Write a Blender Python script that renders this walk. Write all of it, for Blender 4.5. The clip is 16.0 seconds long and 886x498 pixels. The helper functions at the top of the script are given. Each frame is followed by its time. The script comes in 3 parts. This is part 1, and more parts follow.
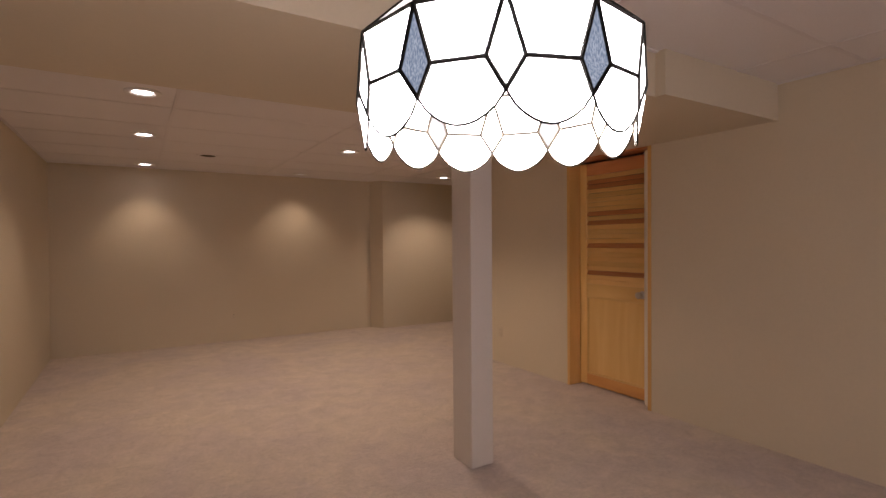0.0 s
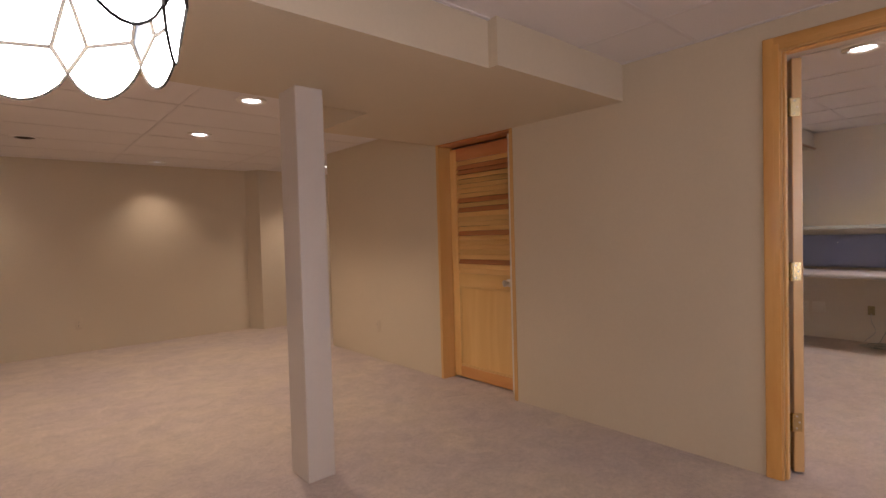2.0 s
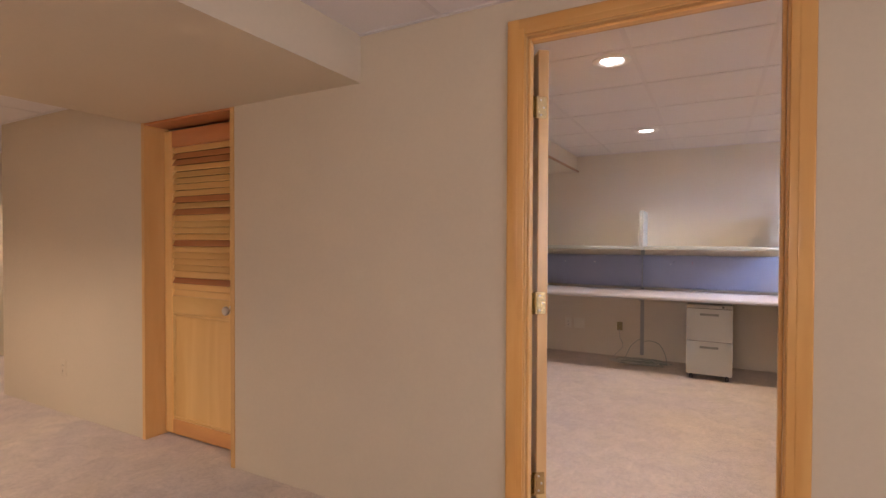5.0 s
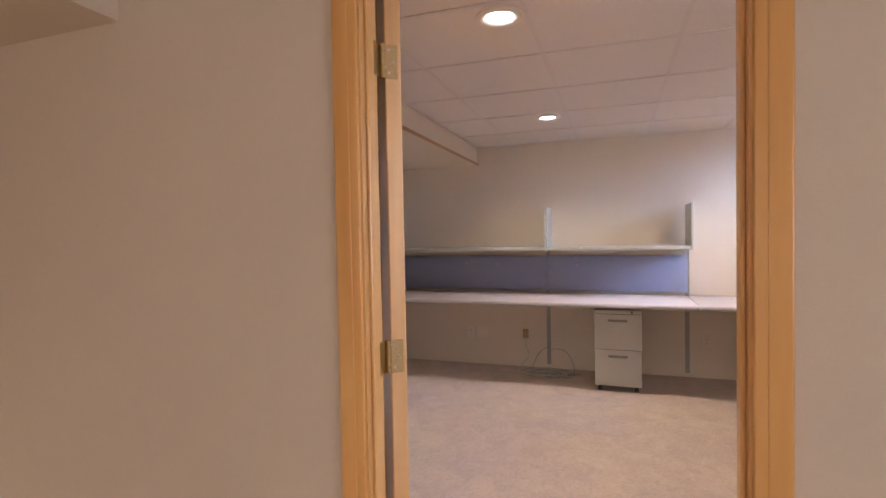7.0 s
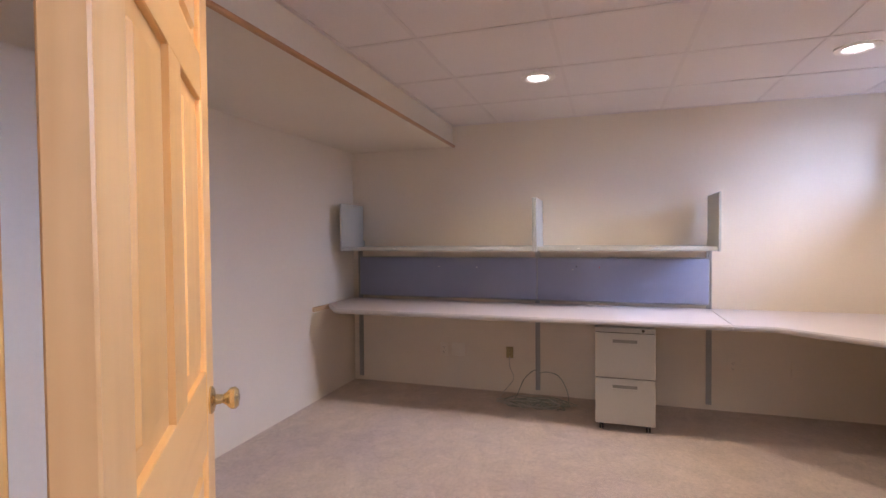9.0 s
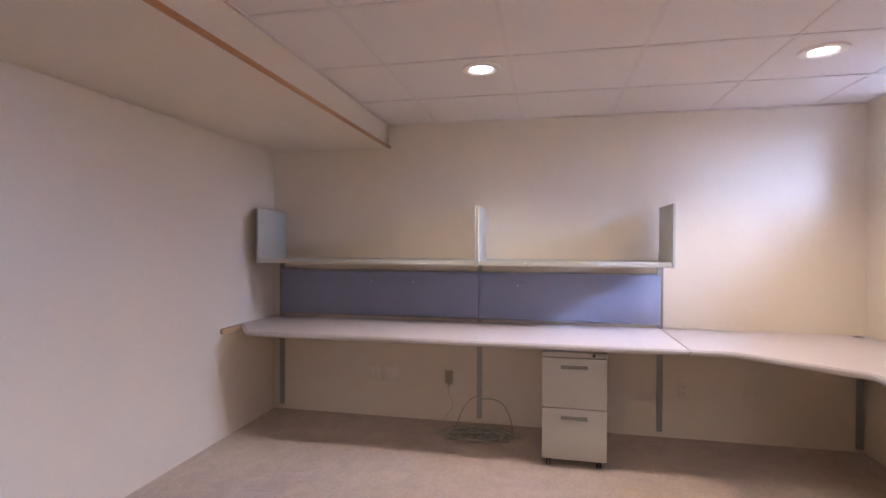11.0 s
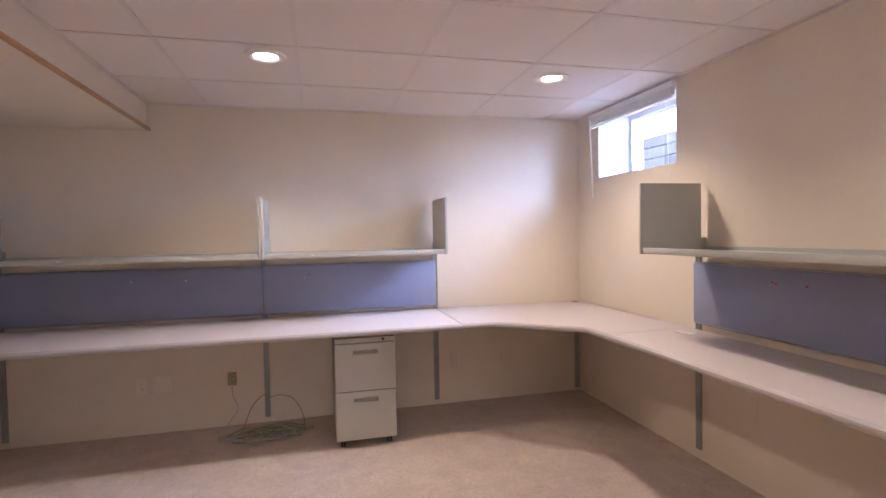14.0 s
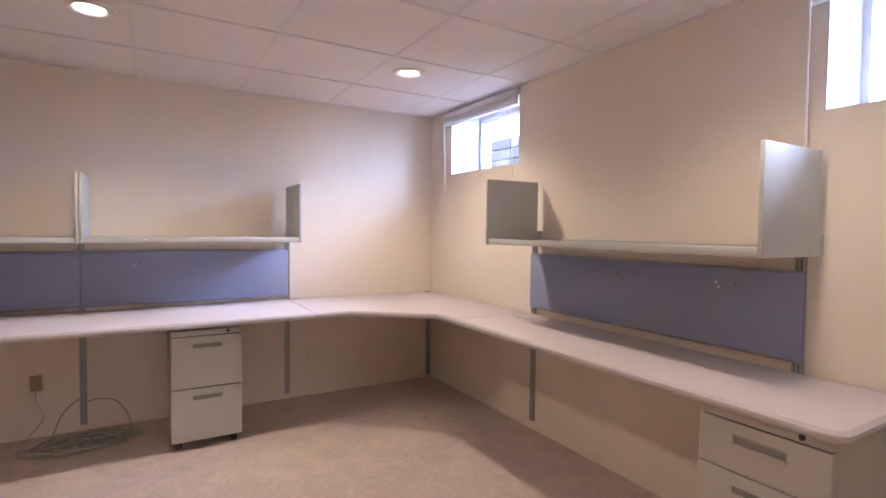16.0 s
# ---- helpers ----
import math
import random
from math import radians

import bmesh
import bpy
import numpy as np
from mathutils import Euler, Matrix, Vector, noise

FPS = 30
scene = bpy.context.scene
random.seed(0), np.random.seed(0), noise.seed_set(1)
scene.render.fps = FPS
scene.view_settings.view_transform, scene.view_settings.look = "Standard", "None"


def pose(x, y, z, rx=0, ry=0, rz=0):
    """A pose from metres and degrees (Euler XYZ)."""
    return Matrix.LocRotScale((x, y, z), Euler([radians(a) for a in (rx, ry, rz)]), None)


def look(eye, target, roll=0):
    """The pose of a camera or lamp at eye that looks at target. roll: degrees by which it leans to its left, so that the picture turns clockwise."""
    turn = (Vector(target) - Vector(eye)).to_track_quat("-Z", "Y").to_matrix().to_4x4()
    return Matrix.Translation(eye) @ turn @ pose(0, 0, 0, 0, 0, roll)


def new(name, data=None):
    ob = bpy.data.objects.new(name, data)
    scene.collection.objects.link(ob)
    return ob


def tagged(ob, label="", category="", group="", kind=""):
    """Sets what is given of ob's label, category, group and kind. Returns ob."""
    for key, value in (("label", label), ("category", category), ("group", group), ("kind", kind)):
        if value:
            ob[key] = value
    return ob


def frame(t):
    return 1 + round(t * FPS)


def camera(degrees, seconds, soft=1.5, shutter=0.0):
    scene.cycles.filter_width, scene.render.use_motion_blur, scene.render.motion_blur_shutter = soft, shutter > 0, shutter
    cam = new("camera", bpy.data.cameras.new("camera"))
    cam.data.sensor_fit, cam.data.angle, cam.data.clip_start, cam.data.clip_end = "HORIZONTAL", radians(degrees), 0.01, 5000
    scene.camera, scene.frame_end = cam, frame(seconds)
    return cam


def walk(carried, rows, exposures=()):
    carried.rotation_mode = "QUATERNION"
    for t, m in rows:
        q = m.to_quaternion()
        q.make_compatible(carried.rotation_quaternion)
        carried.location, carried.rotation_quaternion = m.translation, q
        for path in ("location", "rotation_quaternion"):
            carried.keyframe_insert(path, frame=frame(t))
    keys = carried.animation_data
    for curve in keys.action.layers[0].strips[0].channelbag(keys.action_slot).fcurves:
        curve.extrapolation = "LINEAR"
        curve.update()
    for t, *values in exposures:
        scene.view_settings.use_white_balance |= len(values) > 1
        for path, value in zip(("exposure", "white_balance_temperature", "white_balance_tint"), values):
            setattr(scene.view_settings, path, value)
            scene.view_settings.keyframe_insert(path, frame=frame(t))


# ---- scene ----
cam = camera(82.9, 16.0)
PATH = [
    (0, (0.269, 0.365, 1.279), (1.314, 2.07, 1.249), -0.4),
    (0.5, (0.388, 0.352, 1.264), (1.492, 2.019, 1.229), -1.1),
    (1, (0.507, 0.343, 1.242), (1.678, 1.964, 1.199), -1.7),
    (1.5, (0.621, 0.337, 1.224), (1.863, 1.904, 1.177), -1.6),
    (2, (0.769, 0.335, 1.229), (2.079, 1.845, 1.172), -1.6),
    (2.5, (0.914, 0.343, 1.22), (2.298, 1.785, 1.161), -1.2),
    (3, (1.041, 0.383, 1.217), (2.511, 1.738, 1.156), -0.4),
    (3.5, (1.186, 0.44, 1.234), (2.74, 1.697, 1.17), 0.2),
    (4, (1.333, 0.456, 1.237), (2.966, 1.61, 1.185), 0.6),
    (4.5, (1.509, 0.437, 1.249), (3.209, 1.488, 1.203), 0.5),
    (5, (1.672, 0.425, 1.253), (3.43, 1.379, 1.222), 0.2),
    (7.5, (2.649, 0.506, 1.336), (4.553, 1.125, 1.282), -1.0),
    (8, (2.897, 0.53, 1.295), (4.801, 1.14, 1.246), -0.9),
    (8.5, (3.135, 0.561, 1.284), (5.035, 1.184, 1.234), -0.6),
    (11, (3.764, 0.625, 1.316), (5.723, 1.031, 1.296), 0.2),
    (11.5, (3.769, 0.652, 1.311), (5.749, 0.934, 1.304), -0.0),
    (12, (3.745, 0.684, 1.313), (5.741, 0.814, 1.309), -0.4),
    (12.5, (3.721, 0.705, 1.316), (5.721, 0.684, 1.304), -0.8),
    (13, (3.702, 0.727, 1.303), (5.694, 0.548, 1.283), -1.0),
    (13.5, (3.691, 0.733, 1.315), (5.663, 0.401, 1.274), -1.1),
    (14, (3.68, 0.737, 1.317), (5.618, 0.25, 1.255), -1.1),
    (14.5, (3.677, 0.735, 1.305), (5.572, 0.101, 1.225), -0.8),
    (15, (3.666, 0.736, 1.285), (5.511, -0.033, 1.198), -0.2),
    (15.5, (3.655, 0.742, 1.265), (5.441, -0.155, 1.186), 0.25),
    (16, (3.643, 0.754, 1.267), (5.365, -0.261, 1.192), 0.6),
]
walk(cam, [(t, look(eye, target, roll)) for t, eye, target, roll in PATH],
     [(0, -0.26, 6060, 24), (1.5, -0.12, 5900, 23), (3, 0.36, 5780, 22), (5, 0.54, 5780, 22), (8, 0.52, 5600, 24), (12, 0.62, 5330, 25), (16, 0.62, 5400, 25)])

# ---- light ----
world = bpy.data.worlds.new("world")
scene.world = world
world.use_nodes = True
wn = world.node_tree
sky = wn.nodes.new("ShaderNodeTexSky")
sky.sky_type = 'NISHITA'
sky.sun_disc = False
sky.sun_elevation = radians(40)
sky.sun_rotation = radians(20)
wn.links.new(sky.outputs[0], wn.nodes["Background"].inputs[0])
wn.nodes["Background"].inputs[1].default_value = 0.15

MAIN_WATTS, OFFICE_WATTS, WINDOW_WATTS, SHADE_GLOW = 39.0, 33.0, 440.0, 28.0
REAR_WATTS = 32.0
WARM = (1.0, 0.80, 0.54)
MAIN_Z, NEAR_Z, OFFICE_Z = 2.182, 2.2, 2.217


def spot(name, x, y, z, watts, colour=WARM, degrees=124, blend=0.7):
    data = bpy.data.lights.new(name, 'SPOT')
    data.energy, data.color = watts, colour
    data.spot_size, data.spot_blend, data.shadow_soft_size = radians(degrees), blend, 0.05
    ob = new(name, data)
    ob.matrix_world = pose(x, y, z)
    return ob


MAIN_LAMPS = [(0.32, 3.86), (0.34, 5.2), (0.37, 7.02), (2.07, 3.79), (2.10, 5.13), (2.14, 7.02), (4.0, 6.42)]
OFFICE_LAMPS = [(4.46, 0.92), (6.34, 0.96), (6.40, -0.62), (4.50, -0.60)]
for lx, ly in MAIN_LAMPS:
    if 7.0 < ly < 7.1:
        spot("downlight_beam", lx, ly, MAIN_Z - 0.03, MAIN_WATTS * 0.58, WARM, 106, 1.0)
    else:
        spot("downlight_beam", lx, ly, MAIN_Z - 0.03, MAIN_WATTS * (0.75 if lx < 1 else 1.2))
for lx, ly in OFFICE_LAMPS:
    spot("downlight_beam", lx, ly, OFFICE_Z - 0.03, OFFICE_WATTS * (0.97 if ly > 0 else 1.12 if lx > 6 else 0.65), (1.0, 0.78, 0.48), 136, 0.7)

# the open sky over the two window wells
for wx in (6.7, 4.1):
    data = bpy.data.lights.new("window_daylight", 'AREA')
    data.shape, data.size, data.size_y = 'RECTANGLE', 1.7, 2.6
    data.energy, data.color, data.spread = WINDOW_WATTS * (0.85 if wx > 5 else 0.75), (0.68, 0.81, 1.0), radians(110)
    ob = new("window_daylight", data)
    ob.matrix_world = look((wx - 0.45, -3.9, 3.2), (wx, -1.5, 1.9))

# added cool light from behind the walker, set in an assumed, unseen window opening
data = bpy.data.lights.new("assumed_rear_daylight", 'AREA')
data.shape, data.size, data.size_y = 'RECTANGLE', 2.0, 1.1
data.energy, data.color = REAR_WATTS, (1.0, 0.97, 0.94)
ob = new("assumed_rear_daylight", data)
ob.matrix_world = pose(1.6, -3.12, 1.45, 90, 0, 0)

# the bulb inside the pendant shade
data = bpy.data.lights.new("pendant_bulb_light", 'POINT')
data.energy, data.color, data.shadow_soft_size = 12.0, WARM, 0.05
ob = new("pendant_bulb_light", data)
ob.location = (0.722, 0.950, 1.50)

# ---- materials ----


def material(name, colour, rough=0.6, metal=0.0, vary=0.06, scale=30.0, bump=0.0, bump_scale=200.0,
             blotch=0.0, blotch_scale=1.5, rand=0.0, spec=0.5, stretch=None):
    m = bpy.data.materials.new(name)
    m.use_nodes = True
    nt = m.node_tree
    b = nt.nodes["Principled BSDF"]
    b.inputs["Roughness"].default_value = rough
    b.inputs["Metallic"].default_value = metal
    b.inputs["Specular IOR Level"].default_value = spec
    tc = nt.nodes.new("ShaderNodeTexCoord")
    mp = nt.nodes.new("ShaderNodeMapping")
    nt.links.new(tc.outputs["Object"], mp.inputs[0])
    if stretch:
        mp.inputs["Scale"].default_value = stretch
    col = nt.nodes.new("ShaderNodeRGB")
    col.outputs[0].default_value = (*colour, 1)
    last = col.outputs[0]

    def vary_by(last, source, amount):
        ramp = nt.nodes.new("ShaderNodeMapRange")
        ramp.inputs[3].default_value = 1 - amount
        ramp.inputs[4].default_value = 1 + amount
        nt.links.new(source, ramp.inputs[0])
        mul = nt.nodes.new("ShaderNodeVectorMath")
        mul.operation = 'SCALE'
        nt.links.new(last, mul.inputs[0])
        nt.links.new(ramp.outputs[0], mul.inputs["Scale"])
        return mul.outputs[0]

    for amount, sc, detail in ((vary, scale, 6), (blotch, blotch_scale, 3)):
        if amount:
            n = nt.nodes.new("ShaderNodeTexNoise")
            n.inputs["Scale"].default_value = sc
            n.inputs["Detail"].default_value = detail
            nt.links.new(mp.outputs[0], n.inputs["Vector"])
            last = vary_by(last, n.outputs[0], amount * 2)
    if rand:
        info = nt.nodes.new("ShaderNodeObjectInfo")
        last = vary_by(last, info.outputs["Random"], rand)
    nt.links.new(last, b.inputs["Base Color"])
    if bump:
        n = nt.nodes.new("ShaderNodeTexNoise")
        n.inputs["Scale"].default_value = bump_scale
        n.inputs["Detail"].default_value = 4
        nt.links.new(mp.outputs[0], n.inputs["Vector"])
        bp = nt.nodes.new("ShaderNodeBump")
        bp.inputs["Strength"].default_value = bump
        bp.inputs["Distance"].default_value = 0.004
        nt.links.new(n.outputs[0], bp.inputs["Height"])
        nt.links.new(bp.outputs[0], b.inputs["Normal"])
    return m


def wood(name, light, dark, along='z', rough=0.35, rand=0.12, ring=9.0):
    """Clear-coated pine: fine streaks along one axis, wide cathedral bands and a few knots."""
    m = bpy.data.materials.new(name)
    m.use_nodes = True
    nt = m.node_tree
    b = nt.nodes["Principled BSDF"]
    b.inputs["Roughness"].default_value = rough
    b.inputs["Coat Weight"].default_value = 0.25
    b.inputs["Coat Roughness"].default_value = 0.2
    tc = nt.nodes.new("ShaderNodeTexCoord")
    mp = nt.nodes.new("ShaderNodeMapping")
    mp.inputs["Scale"].default_value = {'x': (0.12, 1, 1), 'y': (1, 0.12, 1), 'z': (1, 1, 0.12)}[along]
    nt.links.new(tc.outputs["Object"], mp.inputs[0])
    info = nt.nodes.new("ShaderNodeObjectInfo")
    off = nt.nodes.new("ShaderNodeVectorMath")
    off.operation = 'ADD'
    sh = nt.nodes.new("ShaderNodeMath")
    sh.operation = 'MULTIPLY'
    sh.inputs[1].default_value = 17.0
    nt.links.new(info.outputs["Random"], sh.inputs[0])
    nt.links.new(mp.outputs[0], off.inputs[0])
    nt.links.new(sh.outputs[0], off.inputs[1])
    n1 = nt.nodes.new("ShaderNodeTexNoise")
    n1.inputs["Scale"].default_value = ring
    n1.inputs["Detail"].default_value = 3
    n1.inputs["Distortion"].default_value = 0.6
    n2 = nt.nodes.new("ShaderNodeTexNoise")
    n2.inputs["Scale"].default_value = 70
    n2.inputs["Detail"].default_value = 6
    for n in (n1, n2):
        nt.links.new(off.outputs[0], n.inputs["Vector"])
    wave = nt.nodes.new("ShaderNodeMath")
    wave.operation = 'MULTIPLY_ADD'
    wave.inputs[1].default_value = 0.09
    nt.links.new(n2.outputs[0], wave.inputs[0])
    nt.links.new(n1.outputs[0], wave.inputs[2])
    ramp = nt.nodes.new("ShaderNodeValToRGB")
    ramp.color_ramp.elements[0].position, ramp.color_ramp.elements[0].color = 0.40, (*light, 1)
    ramp.color_ramp.elements[1].position, ramp.color_ramp.elements[1].color = 0.80, (*dark, 1)
    nt.links.new(wave.outputs[0], ramp.inputs[0])
    mr = nt.nodes.new("ShaderNodeMapRange")
    mr.inputs[3].default_value, mr.inputs[4].default_value = 1 - rand, 1 + rand
    nt.links.new(info.outputs["Random"], mr.inputs[0])
    mul = nt.nodes.new("ShaderNodeVectorMath")
    mul.operation = 'SCALE'
    nt.links.new(ramp.outputs[0], mul.inputs[0])
    nt.links.new(mr.outputs[0], mul.inputs["Scale"])
    nt.links.new(mul.outputs[0], b.inputs["Base Color"])
    bp = nt.nodes.new("ShaderNodeBump")
    bp.inputs["Strength"].default_value, bp.inputs["Distance"].default_value = 0.12, 0.001
    nt.links.new(n2.outputs[0], bp.inputs["Height"])
    nt.links.new(bp.outputs[0], b.inputs["Normal"])
    return m


def glow(name, colour, strength):
    m = bpy.data.materials.new(name)
    m.use_nodes = True
    b = m.node_tree.nodes["Principled BSDF"]
    b.inputs["Base Color"].default_value = (*colour, 1)
    b.inputs["Emission Color"].default_value = (*colour, 1)
    b.inputs["Emission Strength"].default_value = strength
    return m


TAUPE = material("taupe_wall_paint", (0.62, 0.525, 0.385), 0.75, vary=0.015, scale=60, bump=0.12, bump_scale=260, blotch=0.02, spec=0.2)
TAUPE_PALE = material("pale_taupe_paint", (0.60, 0.535, 0.48), 0.75, vary=0.015, scale=60, bump=0.1, bump_scale=260, blotch=0.02, spec=0.2)
CREAM = material("cream_wall_paint", (0.75, 0.675, 0.565), 0.7, vary=0.015, scale=60, bump=0.12, bump_scale=260, blotch=0.02, spec=0.2)


def carpet():
    """Cut pile: mauve and tan patches from traffic, a mottle from footsteps, and fine fibre grain."""
    m = bpy.data.materials.new("beige_carpet_pile")
    m.use_nodes = True
    nt = m.node_tree
    b = nt.nodes["Principled BSDF"]
    b.inputs["Roughness"].default_value = 0.95
    b.inputs["Specular IOR Level"].default_value = 0.1
    b.inputs["Sheen Weight"].default_value = 0.15
    tc = nt.nodes.new("ShaderNodeTexCoord")

    def noise_at(scale, detail, distortion=0.0):
        n = nt.nodes.new("ShaderNodeTexNoise")
        n.inputs["Scale"].default_value = scale
        n.inputs["Detail"].default_value = detail
        n.inputs["Roughness"].default_value = 0.65
        n.inputs["Distortion"].default_value = distortion
        nt.links.new(tc.outputs["Object"], n.inputs["Vector"])
        return n.outputs[0]

    patch, steps, tuft, fibre = noise_at(1.3, 4, 0.5), noise_at(7.0, 5, 0.8), noise_at(45.0, 4), noise_at(260.0, 3)
    ramp = nt.nodes.new("ShaderNodeValToRGB")
    ramp.color_ramp.elements[0].position, ramp.color_ramp.elements[0].color = 0.36, (0.52, 0.425, 0.38, 1)
    ramp.color_ramp.elements[1].position, ramp.color_ramp.elements[1].color = 0.62, (0.585, 0.48, 0.385, 1)
    nt.links.new(patch, ramp.inputs[0])
    last = ramp.outputs[0]
    for source, low, high, amount in ((steps, 0.35, 0.65, 0.085), (tuft, 0.3, 0.7, 0.11), (fibre, 0.3, 0.7, 0.17)):
        mr = nt.nodes.new("ShaderNodeMapRange")
        for k, v in enumerate((low, high, 1 - amount, 1 + amount)):
            mr.inputs[k + 1].default_value = v
        nt.links.new(source, mr.inputs[0])
        mul = nt.nodes.new("ShaderNodeVectorMath")
        mul.operation = 'SCALE'
        nt.links.new(last, mul.inputs[0])
        nt.links.new(mr.outputs[0], mul.inputs["Scale"])
        last = mul.outputs[0]
    nt.links.new(last, b.inputs["Base Color"])
    height = nt.nodes.new("ShaderNodeMath")
    height.operation = 'ADD'
    nt.links.new(tuft, height.inputs[0])
    nt.links.new(fibre, height.inputs[1])
    bp = nt.nodes.new("ShaderNodeBump")
    bp.inputs["Strength"].default_value, bp.inputs["Distance"].default_value = 0.8, 0.006
    nt.links.new(height.outputs[0], bp.inputs["Height"])
    nt.links.new(bp.outputs[0], b.inputs["Normal"])
    return m


CARPET = carpet()
TILE = material("ceiling_tile", (0.76, 0.71, 0.69), 0.9, vary=0.03, scale=120, bump=0.3, bump_scale=300, blotch=0.015)
TEE = material("ceiling_grid_metal", (0.705, 0.65, 0.63), 0.5, vary=0.01)
PINE = wood("clear_pine", (0.72, 0.425, 0.15), (0.62, 0.34, 0.10))
PINE_CASING = wood("amber_pine", (0.72, 0.395, 0.11), (0.62, 0.30, 0.065))
PINE_CASING_Y = wood("amber_pine_head", (0.72, 0.395, 0.11), (0.62, 0.30, 0.065), 'y')
PINE_Y = wood("clear_pine_rail", (0.72, 0.425, 0.15), (0.62, 0.34, 0.10), 'y')
PINE_X = wood("clear_pine_trim", (0.52, 0.27, 0.10), (0.36, 0.16, 0.05), 'x')
PINE_DOOR = wood("yellow_pine", (0.86, 0.56, 0.20), (0.76, 0.45, 0.14))
PINE_DOOR_Y = wood("yellow_pine_rail", (0.86, 0.56, 0.20), (0.76, 0.45, 0.14), 'y')
PINE_PALE = wood("pale_pine_edge", (0.66, 0.42, 0.18), (0.50, 0.28, 0.10))
CEDAR = wood("reddish_cedar", (0.60, 0.25, 0.085), (0.46, 0.16, 0.05), 'y')
# near-black: stands for the shade behind the louvres, and colours the vent core
DARK = material("louvre_shade_vent_dark", (0.03, 0.02, 0.015), 0.9, vary=0.02)
BRASS = material("worn_brass", (0.66, 0.52, 0.27), 0.24, 1.0, vary=0.12, scale=80, bump=0.15)
NICKEL = material("satin_nickel", (0.66, 0.63, 0.58), 0.28, 1.0, vary=0.05)
STEEL = material("grey_slotted_steel", (0.40, 0.40, 0.40), 0.5, 0.3, vary=0.06)
PUTTY = material("putty_grey_steel", (0.445, 0.43, 0.395), 0.5, vary=0.02, scale=60, bump=0.1, bump_scale=500, spec=0.3)
LAMINATE = material("mauve_grey_laminate", (0.60, 0.54, 0.53), 0.45, vary=0.04, scale=260, blotch=0.02)
EDGE = material("grey_vinyl_edge", (0.46, 0.43, 0.42), 0.5, vary=0.03)
SHELF = material("grey_green_steel_shelf", (0.48, 0.49, 0.455), 0.45, vary=0.03, scale=60)
FABRIC = material("blue_grey_fabric", (0.31, 0.335, 0.47), 0.95, vary=0.12, scale=420, bump=0.5, bump_scale=700, blotch=0.03, spec=0.1)
PLASTIC = material("ivory_plastic", (0.80, 0.74, 0.64), 0.4, vary=0.02)
TAN_PLASTIC = material("tan_plastic", (0.36, 0.30, 0.15), 0.4, vary=0.03)
BLACK = material("black_rubber", (0.02, 0.02, 0.02), 0.6, vary=0.05)
REVEAL = material("grey_white_plaster", (0.60, 0.59, 0.58), 0.8, vary=0.03)
FRAME = material("grey_aluminium_frame", (0.52, 0.52, 0.54), 0.4, 0.2, vary=0.05)
WHITE = material("white_vinyl", (0.80, 0.80, 0.80), 0.4, vary=0.02)
CABLE_GREEN = material("grey_green_cable", (0.27, 0.29, 0.24), 0.5, vary=0.05)
CABLE_WHITE = material("pale_cable", (0.50, 0.47, 0.42), 0.5, vary=0.05)
STONE = material("grey_retaining_block", (0.27, 0.27, 0.275), 0.95, vary=0.2, scale=20, bump=0.8, bump_scale=40, rand=0.3)
GRAVEL = material("pale_gravel", (0.40, 0.39, 0.37), 0.95, vary=0.3, scale=60, bump=1.0, bump_scale=60)
GALV = material("pale_galvanised_steel", (0.70, 0.71, 0.72), 0.5, 0.4, vary=0.05)
LENS = glow("lit_lamp_lens", (1.0, 0.93, 0.82), 14.0)
# weak grey-blue glow: a lit bulb coloured as if its can shades it
LENS_SHADED = glow("shaded_lamp_lens", (0.80, 0.84, 0.90), 0.35)
REFLECTOR = material("white_lamp_reflector", (0.80, 0.76, 0.70), 0.3, vary=0.02)
OPAL = glow("lit_opal_glass", (1.0, 0.94, 0.84), SHADE_GLOW)
OPAL_DIM = glow("dim_opal_glass", (1.0, 0.94, 0.84), 1.6)
CAME = material("dark_lead_came", (0.018, 0.016, 0.013), 0.7, 0.0, vary=0.1, spec=0.1)
CLEAT = material("raw_particle_board", (0.55, 0.39, 0.23), 0.9, vary=0.12, scale=160)
PAPER = material("white_paper", (0.80, 0.79, 0.76), 0.8, vary=0.02)
PIN_RED = material("red_pin", (0.55, 0.06, 0.09), 0.4, vary=0.02)


def glass(name, colour, rough=0.02):
    m = bpy.data.materials.new(name)
    m.use_nodes = True
    b = m.node_tree.nodes["Principled BSDF"]
    b.inputs["Base Color"].default_value = (*colour, 1)
    b.inputs["Transmission Weight"].default_value = 1.0
    b.inputs["Roughness"].default_value = rough
    b.inputs["IOR"].default_value = 1.1
    return m


PANE = glass("window_glass", (0.97, 0.98, 1.0))
BLUE_GLASS = glow("lit_blue_grey_art_glass", (0.010, 0.012, 0.014), 0.62)
gt = BLUE_GLASS.node_tree
gt.nodes["Principled BSDF"].inputs["Roughness"].default_value = 0.25
cloud = gt.nodes.new("ShaderNodeTexNoise")
cloud.inputs["Scale"].default_value, cloud.inputs["Detail"].default_value = 22, 5
swirl = gt.nodes.new("ShaderNodeValToRGB")
swirl.color_ramp.elements[0].position, swirl.color_ramp.elements[0].color = 0.38, (0.26, 0.36, 0.48, 1)
swirl.color_ramp.elements[1].position, swirl.color_ramp.elements[1].color = 0.68, (0.85, 0.95, 1.0, 1)
gt.links.new(cloud.outputs[0], swirl.inputs[0])
gt.links.new(swirl.outputs[0], gt.nodes["Principled BSDF"].inputs["Emission Color"])

# ---- mesh helpers ----


